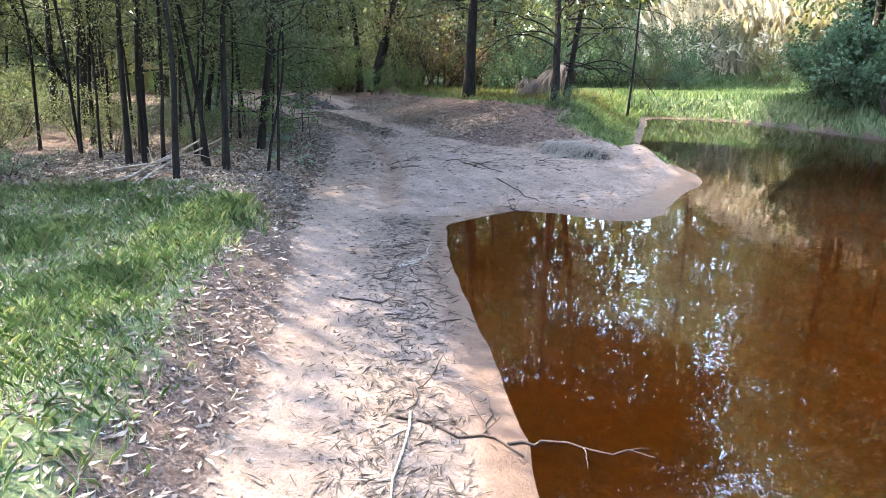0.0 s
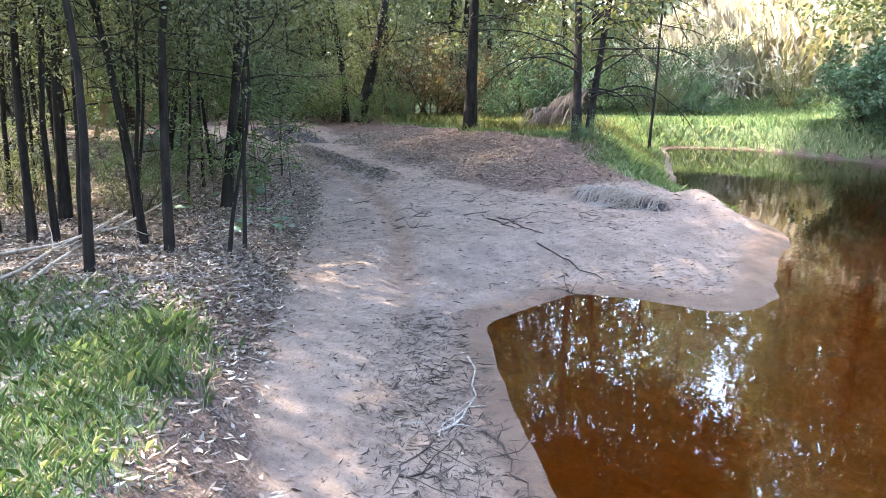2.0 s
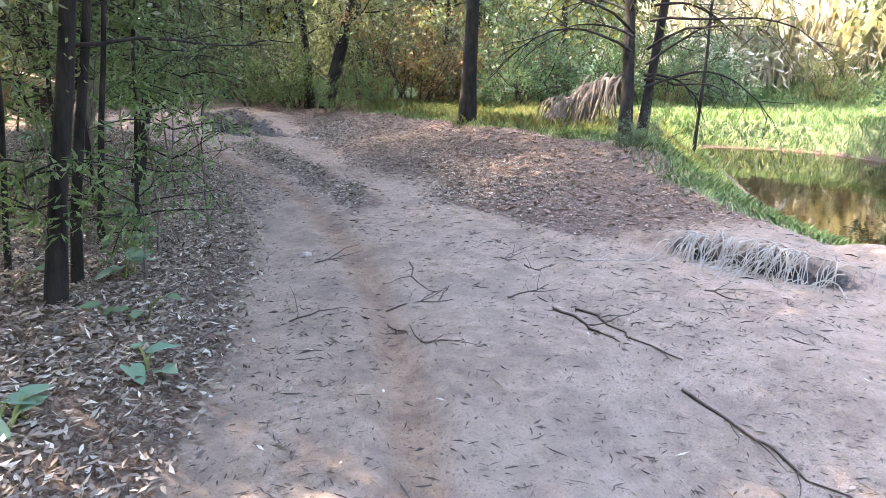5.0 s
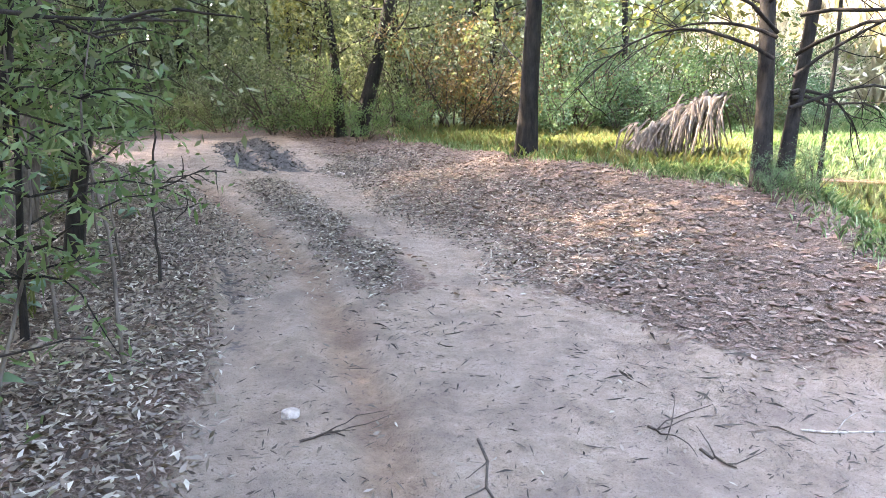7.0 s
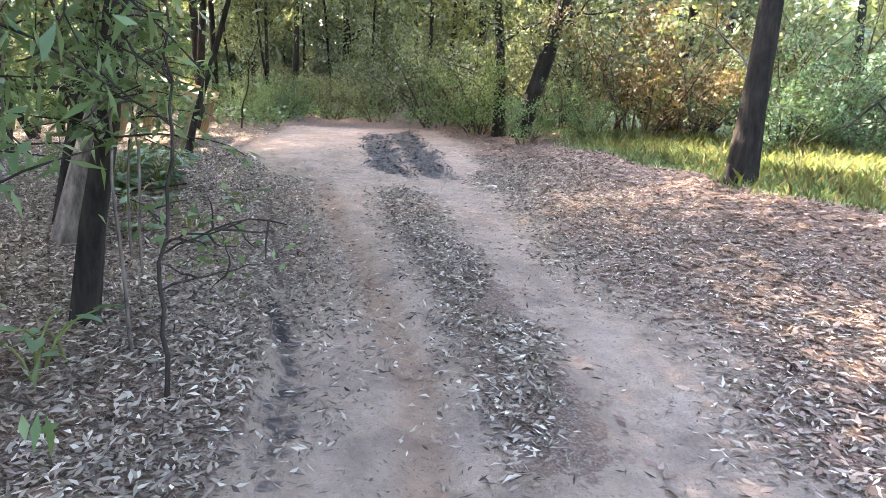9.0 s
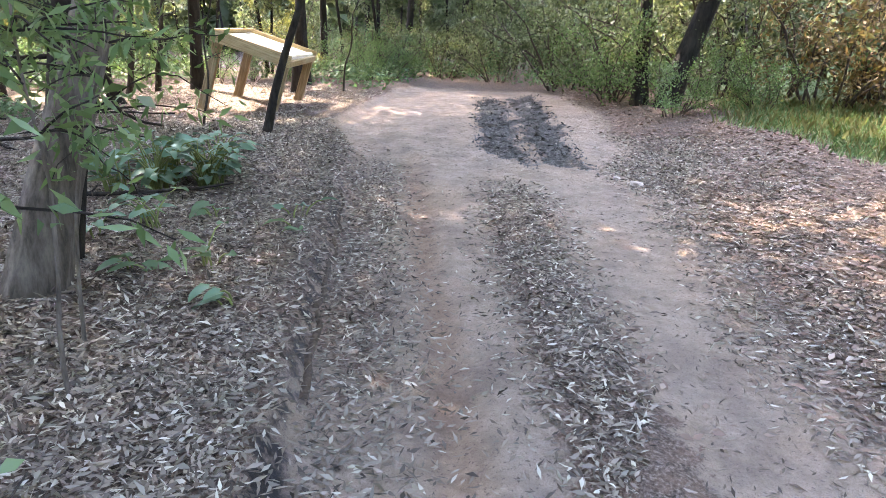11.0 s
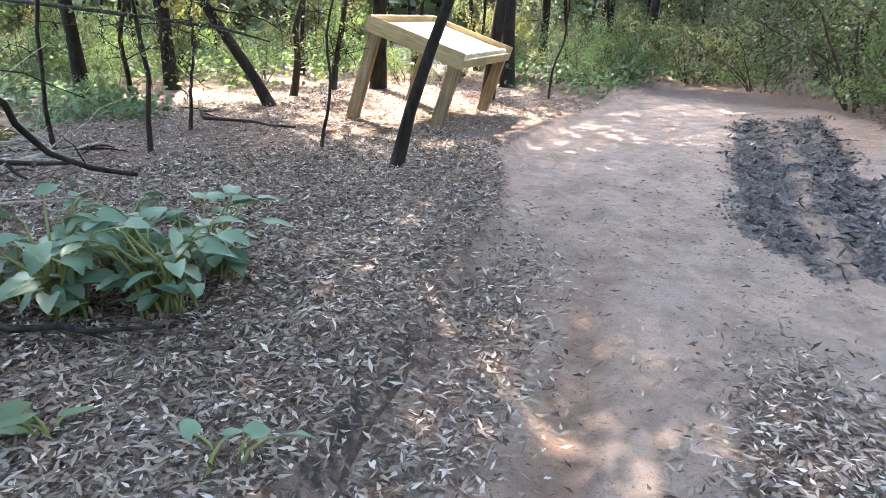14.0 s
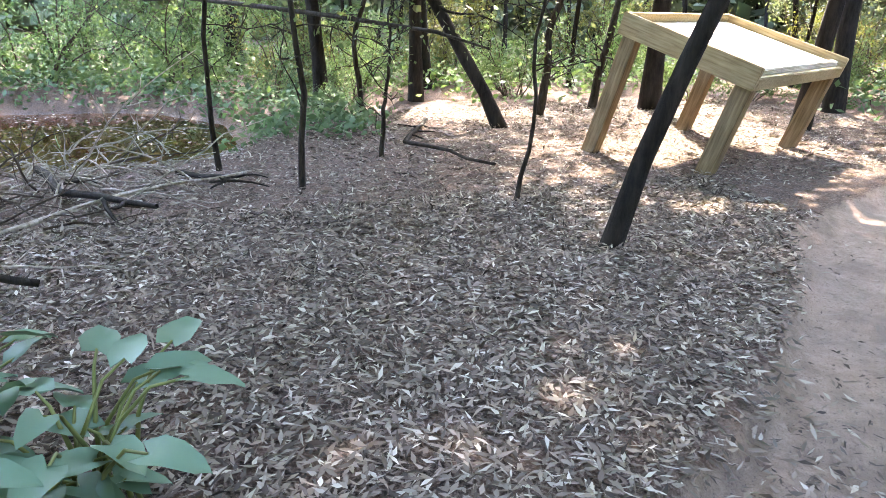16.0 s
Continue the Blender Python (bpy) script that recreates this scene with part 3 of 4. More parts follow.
for i, (x, y, tall, r, lx, ly, bd) in enumerate(THICKET):
    tree("tree", x, y, H(x, y), tall, r * .66, (lx, ly), (1.3, tall), 2600 if r < .06 else 4200, (0.05, 0.019), LEAF, BARK, 100 + i, 1.0 + tall * .09, 9 if r < .06 else 13, bd, label=POLE, group="thicket beside the track", twigs=5, cap=(2.3, 2600, .3) if (i % 3 == 0 and i not in (12, 18, 21, 30)) or i in (8, 13, 17) else None)

tree("tree", 0.99, 19.63, H(.99, 19.63), 11, .155, (.04, .06), (2.6, 11), 7000, (.13, .055), LEAF_YELLOW, BARK, 7, 3.2, 22, label="stout straight dark-barked tree standing on the grass edge", sag=.3, cap=(4.2, 14000, -.3))
tree("tree", 2.72, 15.25, H(2.72, 15.25), 10, .085, (.05, .2), (1.2, 10), 5200, (.12, .05), LEAF_YELLOW, BARK, 8, 2.6, 22, label="one of two close dark trunks with bare drooping branches", group="twin trees", twigs=7, sag=.5, cap=(4.4, 17000, .2))
tree("tree", 2.95, 15.3, H(2.95, 15.3), 9, .072, (.16, .15), (1.0, 9), 4200, (.12, .05), LEAF_YELLOW, BARK, 9, 2.8, 24, label="leaning dark trunk beside its twin with drooping branches", group="twin trees", twigs=7, sag=.5, cap=(4.2, 13000, 0))
tree("tree", -4.75, 15.3, H(-4.75, 15.3), 7, .14, (.0, .35), (2.2, 7), 3500, (.1, .04), LEAF, BARK_GREY, 10, 2.2, 14, .4, label="thick crooked forked tree with peeling grey bark", cap=(3.6, 9000, .5))
tree("tree", -4.95, 15.65, H(-4.95, 15.65), 7, .08, (.12, .3), (2.0, 7), 2500, (.1, .04), LEAF, BARK, 11, 1.9, 12, -.3, label="dark secondary stem leaning beside the thick tree")
tree("tree", -5.3, 15.8, H(-5.3, 15.8), 6, .07, (.08, .14), (2.0, 6), 2000, (.1, .04), LEAF, BARK, 12, 1.7, 12, .2, label="dark leaning stem beside the thick tree")
tree("tree", -7.23, 20.7, H(-7.23, 20.7), 7, .058, (.12, .25), (2.6, 7), 2500, (.09, .035), LEAF, BARK, 13, 1.8, 12, .1, label="thin dark tree leaning in front of the timber table", cap=(3.8, 9000, .3))
tree("tree", -11.4, 22.2, H(-11.4, 22.2), 5.5, .085, (-.25, -.5), (1.2, 5.5), 1500, (.09, .035), LEAF, BARK, 14, 1.7, 11, -.4, label="dark curved tree leaning steeply over the litter", cap=(3.2, 6000, 1.2))
tree("tree", -10.05, 25.6, H(-10.05, 25.6), 9, .11, (.05, .05), (2.5, 9), 3500, (.1, .04), LEAF, BARK, 15, 2.2, 12, .1, label="straight dark tree behind the timber table", cap=(3.8, 9000, 0))
tree("tree", -2.4, 26.2, H(-2.4, 26.2), 8, .2, (.18, .1), (1.8, 8), 4500, (.1, .04), LEAF, BARK, 16, 2.4, 16, .3, label="dark forked old tree among shrubs")
tree("tree", -2.9, 26.5, H(-2.9, 26.5), 7, .14, (-.1, .1), (1.8, 7), 3500, (.1, .04), LEAF, BARK, 17, 2.2, 14, .2, label="dark leaning trunk among shrubs")
tree("tree", 12.4, 20.2, H(12.4, 20.2), 12, .2, (-.05, 0), (3, 12), 6000, (.14, .06), LEAF_YELLOW, BARK, 18, 4, 22, .2, label="large dark bank tree spreading over the creek", cap=(6, 16000, -2))
tree("tree", 5.3, 18.6, H(5.3, 18.6), 9, .035, (.06, .1), (4, 9), 1500, (.12, .05), LEAF_YELLOW, BARK, 21, 2, 10, .2, label="thin leaning tree at the edge of the creek", cap=(3.8, 12000, 0))


def drooping(x, y, z0, n, away, seed):
    """A fan of bare drooping boughs for a tree that stands at x, y."""
    rg = np.random.default_rng(seed)
    for k in range(n):
        a = away + rg.normal(0, .7)
        zz = rg.uniform(.7, 3.2)
        w = wander(rg, (0, 0, zz - z0), (math.cos(a), math.sin(a), rg.uniform(.1, .7)), rg.uniform(1.4, 3), 10, .12, .9)
        w[:, 2] = np.maximum(w[:, 2], .15)
        parts = [tube(w, np.linspace(.022, .004, 11), 5)]
        for _ in range(9):
            j = rg.integers(3, 10)
            parts.append(tube(wander(rg, w[j], w[j] - w[j - 1] + rg.normal(0, .12, 3), rg.uniform(.4, .9), 6, .15, .5), np.linspace(.007, .002, 7), 4))
        yield joined(parts)


for bx, by, away, n, sd in ((2.95, 15.3, .1, 15, 1), (2.72, 15.25, 2.6, 6, 2), (.99, 19.63, .2, 3, 3)):
    host = min((o for o in scene.objects if o.type == "EMPTY"), key=lambda o: (o.location.x - bx) ** 2 + (o.location.y - by) ** 2)
    for geo in drooping(bx, by, 0, n, away, sd):
        child("bough", mesh_of("bough", *geo, BARK, True), host)

SAP = "slender bare sapling with a few tiny leaves"
for i, (x, y, tall, r, lx, ly) in enumerate([(-9.12, 19.25, 7.5, .024, -.06, .06), (-10.2, 18.75, 8, .022, .03, 0), (-10.2, 20.24, 1.6, .025, .05, .0), (-8.25, 20.63, 4, .016, .12, -.02), (-12.5, 23.3, 4.5, .06, .05, .05), (-12.9, 24.5, 5, .06, -.1, 0),
                                            (-2.58, 13.3, 2.2, .011, -.03, .05), (-9.4, 26.5, 3.5, .022, .1, 0), (-13.5, 21, 5, .04, .1, 0)]):
    # the tallest carry an unseen leaf cap, added to shade the track
    tree("sapling", x, y, H(x, y), tall, r, (lx, ly), (.35, min(tall, 4)), 150, (.06, .026), LEAF_FRESH, SAPLING_BARK, 200 + i, .6, 12, .2, label=SAP, group="saplings", twigs=4, cap=(3.3, 8000, .2) if tall > 7 else None)

# ---- woodland behind, built once and repeated ----
TALL = [tree("tree", 400, 400 + 9 * i, 0, 13 + 2 * i, .13 + .03 * i, (.03 * i - .03, .02), (2.0, 15), 7000, (.26, .12), LEAF if i != 1 else LEAF_YELLOW, BARK, 300 + i, 3.2, 24, .2, label="tall slender woodland tree with a loose olive crown", group="woodland", single=False) for i in range(3)]
DARKPOLE = tree("tree", 400, 440, 0, 9, .06, (.02, .02), (2.2, 9), 2600, (.18, .08), LEAF, BARK, 310, 1.8, 14, .3, label="thin dark woodland stem with sparse leaves", group="woodland", single=False)
# added trees: crowns out of view, placed to block sun and reflected sky
SHADE = tree("tree", 400, 450, 0, 11, .12, (.02, .02), (4.6, 11), 6000, (.3, .14), LEAF, BARK, 320, 4.4, 26, .2, label="tall tree added to shade the track and screen the sky", group="shade trees", single=False)
rng = np.random.default_rng(77)
for x, y in [(-10.5, 3), (-7.2, 14.2), (-13, 31.5), (-14.6, 20.7), (-11, 27.4), (-16.6, 23.2), (-10.8, 9), (-12.4, 25.2),
             (-4.8, -1.5), (-9, -.5), (14.2, 19.5), (14.6, 14), (14.2, 8.8), (13.8, 3.2), (17.5, 11.5), (17.5, 5.5), (18, 17), (16.5, -1), (10.5, -7), (20, 22.5), (-11.6, 34.5), (-6, 35)]:
    put(SHADE, x, y, rng.uniform(0, 6.28), rng.uniform(.85, 1.1))
# three more added to close sky gaps in the creek's reflection
for x, y, turn in ((2.5, 31.5, .4), (6, 31, 2.1), (-1.5, 31.5, 4.0)):
    put(SHADE, x, y, turn, 1.05)
for x, y in [(-12, 1), (-15, 22.4), (-20, 20), (-21, 14), (-20, 8), (-4.5, 33), (1.4, 31), (3.5, 34), (-18, 3), (-25, 20), (-26, 12), (-12, 41), (4, 41), (16, 42), (20, 38), (22, 30), (19, 25), (18.5, 15),
             (-8, 38), (-3, 38), (1, 36), (-15, 38),  (20, 37), (24, 33), (27, 29), (23, 42), (29, 37), (18, 46), (5.5, -4), (-1, -6), (13.5, 12), (14.5, 17), (15, 7), (15, 1), (14.5, 23)]:
    put(TALL[int(rng.integers(0, 3))], x, y, rng.uniform(0, 6.28), rng.uniform(.8, 1.15))
for k in range(120):
    a, d = rng.uniform(-.9, 1.15), rng.uniform(17, 38)
    x, y = -4 - d * math.sin(a) * 1.0, 14 + d * math.cos(a)
    if x < -9.5 - (y - 30) * .2 or (y > 31 and x < 1):
        if inside(x, y, POND) < -.3 and not (xl(y) - .3 < x < xr(y) + .3 and y < 36):
            put(DARKPOLE, x, y, rng.uniform(0, 6.28), rng.uniform(.7, 1.2))
for ob in TALL + [DARKPOLE, SHADE]:
    for o in (*ob.children_recursive, ob):
        bpy.data.objects.remove(o)

# ---- shrubs ----
SHRUBS = {k: bush("shrub", 3.2, 2.6, 4000, lf, mt, sd, lb, 11) for k, lf, mt, sd, lb in (
    ("olive", (.1, .05), LEAF, 31, "dense olive-green woodland shrub"), ("fresh", (.1, .055), LEAF_FRESH, 32, "bright green leafy woodland shrub"),
    ("cool", (.1, .055), LEAF_COOL, 33, "cool green tangled bramble shrub"), ("brown", (.11, .045), LEAF_BROWN, 34, "shrub hung with dead brown foliage"), ("yellow", (.1, .05), LEAF_YELLOW, 35, "sunlit yellow-green leafy shrub"), ("bank", (.17, .09), LEAF_COOL, 36, "dense blue-green shrub overhanging the creek"))}
for kind, x, y, s in [("bank", 10.9, 18.6, .85), ("bank", 10.75, 17.2, .8), ("bank", 10.9, 15.9, .8), ("bank", 11.9, 17.6, 1), ("yellow", 12.5, 25.5, .6), ("cool", 9.5, 25.8, .55), ("yellow", 8, 26.2, .45), ("olive", -1.6, 27.6, 1.1), ("olive", -3.6, 28.2, 1), ("brown", .2, 26.6, 1.05), ("brown", 1.3, 27.2, 1.1), ("olive", -.6, 28.5, 1.3), ("cool", 2.9, 25.5, .8), ("cool", 4.3, 25.8, .85), ("cool", 3.6, 27, 1.1), ("fresh", 5.6, 27.2, 1),
                       ("yellow", 4.6, 29, 1.3), ("yellow", 7.2, 28.5, 1.1), ("fresh", 8.6, 27.5, .9), ("olive", 1.8, 30, 1.5), ("olive", -5.0, 29.5, 1.2), ("cool", 9.8, 29, 1), ("olive", 11.5, 31, 1.2), ("cool", 11.9, 18, .9), ("cool", 12.2, 15, 1), ("olive", 13, 12, 1.1),
                       ("cool", 12.4, 20.5, .8), ("olive", 13.4, 8, 1.2), ("olive", 14, 3.5, 1.2), ("fresh", -3.5, 27.1, .7), ("olive", -4.5, 9.6, .3), ("olive", -3.3, 9.4, .26), ("olive", -5.9, 11.4, .4), ("olive", -6.6, 10, .4), ("cool", -4.3, 12.4, .4), ("olive", -7.4, 12, .5), ("cool", 3.05, 14.95, .2), ("cool", 2.6, 15.0, .16), ("fresh", -2.2, 25.2, .45), ("fresh", -.8, 25.6, .4), ("olive", -7.8, 32.6, .7), ("olive", -9.8, 33.6, .8), ("cool", -5.8, 32, .7), ("olive", -12.2, 33, .7), ("fresh", -10.4, 29.3, .42), ("fresh", -11.6, 28.2, .4), ("fresh", -12.6, 27.4, .35), ("fresh", -10.2, 30.5, .5), ("cool", -11.4, 30, .5), ("fresh", -12.5, 29, .45), ("cool", -11, 31.5, .6), ("yellow", -14, 31, .7),
                       ("fresh", -16.5, 27.5, .7), ("yellow", -18, 24, .8), ("fresh", -17, 21.8, .7), ("fresh", -19.5, 19.5, .8), ("cool", -20.5, 17, .8), ("fresh", -15.2, 24.4, .5), ("yellow", -20, 29, 1), ("fresh", -17.6, 18.6, .75), ("yellow", -16.9, 20.6, .6), ("fresh", -18, 16.4, .8), ("fresh", -15.4, 21.4, .45), ("cool", -14.2, 21, .3), ("cool", -15.9, 20.1, .35), ("cool", -17.4, 14, .7), ("olive", -21, 12, 1), ("fresh", -13, 26.5, .4),
                       ("olive", -7, 36.5, 1), ("olive", -4, 35, 1.2), ("olive", -12.5, 37, 1), ("olive", -9.5, 40, 1.3), ("olive", -16, 35, 1), ("olive", -8, 5.5, .6), ("olive", -10.5, 9, .7), ("olive", -9.5, 13.5, .6), ("cool", -5, 6.6, .28), ("cool", -6.5, 7.4, .3), ("cool", -4.4, 6.9, .22)]:
    put(SHRUBS[kind], x, y, rng.uniform(0, 6.28), s)
for ob in SHRUBS.values():
    for o in (*ob.children_recursive, ob):
        bpy.data.objects.remove(o)


# ---- timber table ----
def board(size, bevel=0.008):
    bm = bmesh.new()
    bmesh.ops.create_cube(bm, size=1)
    bmesh.ops.scale(bm, vec=size, verts=bm.verts)
    bmesh.ops.bevel(bm, geom=bm.edges[:], offset=bevel, segments=2, affect="EDGES")
    me = bpy.data.meshes.new("board")
    bm.to_mesh(me)
    bm.free()
    return me


def timber_table():
    """A leaning trestle with a tray-like sloping top on four thick posts."""
    L, W = 1.37, 2.12
    root = tagged(new("timber_table"), "leaning rough timber table with tray-like sloping top on thick posts", "table")
    top = pose(-9.387, 22.292, 1.378, 0, 0, 21.0) @ pose(0, 0, 0, 0, 17.2, 0)
    root.matrix_world = pose(-9.3, 23.4, 0)
    inv = root.matrix_world.inverted()

    def add(name, size, at, mat, label=""):
        me = board(size)
        me.materials.append(mat)
        ob = child(name, me, root, label)
        ob.matrix_local = inv @ top @ Matrix.Translation(at)
        return ob
    add("rail", (L, .05, .2), (L / 2, .025, -.1), TIMBER)
    add("rail", (L, .05, .2), (L / 2, W - .025, -.1), TIMBER)
    add("end_board", (.05, W - .106, .2), (.026, W / 2, -.102), TIMBER)
    add("end_board", (.05, W - .106, .11), (L - .028, W / 2, -.147), TIMBER)
    add("panel", (L - .112, W - .112, .03), (L / 2 - .002, W / 2, -.09), PANEL, "pale flat tabletop board")
    add("batten", (.07, W - .12, .02), (L - .1, W / 2, -.062), PANEL)
    for x, y, ln in ((.11, .11, 1.40), (L - .1, .11, 1.05), (L - .1, W - .11, 1.05), (.11, W - .11, 1.40)):
        add("leg", (.15, .12, ln), (x, y, -.107 - ln / 2), TIMBER_UP)


timber_table()

# ---- grass, litter, small growth ----
rng = np.random.default_rng(5)


def stuff(name, V, F, mat, label, cat):
    tagged(new(name, mesh_of(name, V, F, mat)), label, cat, kind="stuff")


p = scatter(rng, 70000, -4.2, -.5, .8, 7.2, lambda x, y: grass_mask(x, y) * (.25 + .75 * smooth(-.5, .6, waves(x, y, 3, 41))))
stuff("grass", *blades(rng, p, .075, .0016, .7), GRASS, "lush green grass on the sandy bank beside the track", "grass")
tuft = [np.array(c) + rng.normal(0, (.09, .09, 0), (130, 3)) for c in ((-1.5, 5.1, .2), (-2.3, 5.4, .2), (-1.7, 3.6, .2), (-2.6, 4.2, .2), (-3, 6, .2), (-1.6, 5.7, .2))]
p = np.concatenate(tuft)
p[:, 2] = height(p[:, 0], p[:, 1])
stuff("grass_tuft", *blades(rng, p, .13, .0013, .6), GRASS, "taller green grass tufts on the bank", "grass")
p = scatter(rng, 110000, -2, 7, 11, 27, grass_mask)
stuff("grass", *blades(rng, p, .11, .003, .7), GRASS, "soft green grass on the rise by the creek", "grass")
p = scatter(rng, 14000, -3, 6, 17, 27, lambda x, y: grass_mask(x, y) * .8)
stuff("grass", *blades(rng, p, .22, .005), GRASS_DRY, "pale dry grass among the green", "grass")
p = scatter(rng, 80000, 5, 18, 13, 33, grass_mask)
stuff("grass", *blades(rng, p, .24, .007), GRASS, "sunlit grass on the far bank", "grass")

p = np.concatenate([scatter(rng, 185000, -8.5, -1.5, 14, 22.5, litter_mask), scatter(rng, 40000, -14, -8, 16.5, 27, lambda x, y: litter_mask(x, y) * (inside(x, y, POND) < -.2)), scatter(rng, 22000, -5.5, -.8, 5.5, 14, litter_mask)])
p = np.concatenate([p, scatter(rng, 60000, -3.6, 1.6, 13.5, 23.5, lambda x, y: smooth(-.15, .35, x - xr(y) + .2 * waves(x, y, 2, 15)) * (1 - smooth(1.2, 2.6, x - xr(y)))), scatter(rng, 16000, -5, -1.8, 13, 20, lambda x, y: np.exp(-(((xl(y) + .35 - x) / .35) ** 2)))])
p[:, 2] += rng.uniform(.002, .028, len(p))
stuff("leaf_litter", *leaf_quads(rng, p, .061, .0145, flat=.76), LITTER, "thick litter of narrow dry grey-brown leaves", "leaf litter")
p = np.concatenate([scatter(rng, 42000, -3.5, 4, 11.5, 24, lambda x, y: litter_mask(x, y) * (1 - .75 * grass_mask(x, y)) * (x > hump(y) + .3)), scatter(rng, 9000, -5, 0, 22, 29, lambda x, y: litter_mask(x, y) * (x > -5.5))])
p[:, 2] += rng.uniform(.003, .02, len(p))
stuff("leaf_litter", *leaf_quads(rng, p, .075, .028, flat=.88), LITTER_RED, "scattered reddish-brown fallen leaves", "leaf litter")
p = scatter(rng, 60000, -5, -.9, 5.8, 15, lambda x, y: litter_mask(x, y) * (1 - .8 * grass_mask(x, y)))
p[:, 2] += rng.uniform(.004, .03, len(p))
stuff("leaf_litter", *leaf_quads(rng, p, .06, .017, flat=.75, curl=.3), LITTER, "curled dry leaves heaped along the track's edge", "leaf litter")
p = np.concatenate([scatter(rng, 6500, -7, 3, 1.5, 24, lambda x, y: .5 + 0 * x), scatter(rng, 26000, -4.5, -.5, 1.3, 8, lambda x, y: litter_mask(x, y))])
p = p[inside(p[:, 0], p[:, 1], SHORE) < -.1]
p[:, 2] += .004
stuff("leaf_litter", *leaf_quads(rng, p, .062, .015, flat=.93), LITTER, "stray dry leaves and bark shreds on sand", "leaf litter")

p = np.concatenate([scatter(rng, 30000, -7, 2, 12, 25, lambda x, y: .15 + .45 * smooth(-.1, .5, waves(x, y, 2, 21))), scatter(rng, 20000, -1.6, 4.2, 1.2, 12, lambda x, y: .15 + .45 * smooth(-.1, .5, waves(x, y, 2, 22)))])
p = p[(inside(p[:, 0], p[:, 1], SHORE) < -.1) & (mud_mask(p[:, 0], p[:, 1]) < .3)]
p[:, 2] += .004
stuff("leaf_litter", *leaf_quads(rng, p, .045, .011, flat=.95), SHRED, "small dark bark shreds trodden into the sand", "leaf litter")

p = scatter(rng, 9000, -17, -9.5, 13, 20, lambda x, y: np.where(inside(x, y, POND) > 0, .35, 0))
p[:, 2] = LEVEL + .004
stuff("floating_leaves", *leaf_quads(rng, p, .07, .03, flat=.99, curl=.03), LITTER, "pale fallen leaves floating on the pond", "leaf litter")


# ---- far woods and reeds ----
def far_woods():
    n = 170000
    a, d = rng.uniform(0, 6.283, n), rng.uniform(33, 50, n)
    x, y = -3 + d * np.sin(a), 14 + d * np.cos(a)
    z = rng.uniform(0, 1, n) ** 1.6 * (19 + 3 * np.sin(a * 17) + 2 * np.sin(a * 41))
    gap = (a > .22) & (a < 1.0)
    x, y = np.where(gap, -3 + (d + 17) * np.sin(a), x), np.where(gap, 14 + (d + 17) * np.cos(a), y)
    keep = ~gap | (rng.uniform(0, 1, n) < .9)
    c = np.stack([x, y, z + height(x, y)], 1)[keep] + rng.normal(0, .3, (keep.sum(), 3))
    stuff("far_woods", *leaf_quads(rng, c, 1.1, .6), LEAF, "dense dull green distant woodland", "woods")


far_woods()
p = scatter(rng, 30000, -25, -10.5, 11, 31, lambda x, y: (inside(x, y, POND) < -.3) * smooth(5.5, 7.5, xl(y) - x) * smooth(-.4, .3, waves(x, y, .9, 51) + .35 * (x < -15.5)) * np.where((y < 23) & (x > -15.5), .06, 1))
p[:, 2] += rng.uniform(.03, .5, len(p))
stuff("ground_cover", *leaf_quads(rng, p, .15, .08, flat=.4), LEAF_FRESH, "bright green low undergrowth beyond the pond", "undergrowth")
p = scatter(rng, 16000, -19, -11.5, 12, 22.5, lambda x, y: (np.abs(inside(x, y, POND) + .75) < .75) * smooth(0, 1.5, (-x - 12) + .6 * (y - 17)))
p[:, 2] += rng.uniform(.01, .25, len(p))
stuff("ground_cover", *leaf_quads(rng, p, .12, .07, flat=.4), LEAF_COOL, "dull green low growth fringing the pond", "undergrowth")
p = scatter(rng, 14000, -13, -2.5, 27, 37, lambda x, y: np.where((x < xl(y) - .2) | (x > xr(y) + .6) | (y > 31.5), 1, 0) * smooth(-.5, .3, waves(x, y, 1, 52)))
p[:, 2] += rng.uniform(.03, .45, len(p))
stuff("ground_cover", *leaf_quads(rng, p, .14, .07, flat=.4), LEAF_COOL, "dull green low undergrowth round the track's end", "undergrowth")
p = scatter(rng, 26000, 11, 34, 27, 47, lambda x, y: smooth(0, 3, x - 11.5 + .35 * (y - 30) * (y < 30) + 1.5 * waves(x, y, .6, 21)) * smooth(27.5, 30, y))
stuff("reeds", *blades(rng, p, 2.4, .02, .35), REED, "tall pale straw-coloured dry reeds on the sunlit bank", "reeds")
p = scatter(rng, 5000, 10, 30, 27, 36, lambda x, y: .7 + 0 * x)
stuff("reeds", *leaf_quads(rng, p + (0, 0, .4) + rng.uniform(0, 1.2, (len(p), 1)) * (0, 0, 1), .5, .06, droop=.3), REED, "tangled fallen straw on the far bank", "reeds")


# ---- plants with broad leaves ----
def leaf_blade(rng, ln, wd):
    """An arrow-shaped leaf with a folded midrib, from the stalk's end along +y."""
    out = [(0, 0), (.55, -.22), (.95, .08), (.85, .42), (.45, .8), (0, 1.0)]
    V, F = [], []
    for k, (u, v) in enumerate(out):
        sag = -.28 * v * v * ln
        V.append((0, v * ln if k not in (1,) else .02 * ln, sag))
        for sx in (-1, 1):
            V.append((sx * u * wd / 2, v * ln, sag + .16 * u * wd + rng.normal(0, .012) * wd * 4))
    for k in range(5):
        for sx in (1, 2):
            q = [3 * k, 3 * k + sx, 3 * k + 3 + sx, 3 * k + 3]
            F.append(q if sx == 1 else q[::-1])
    return V, F


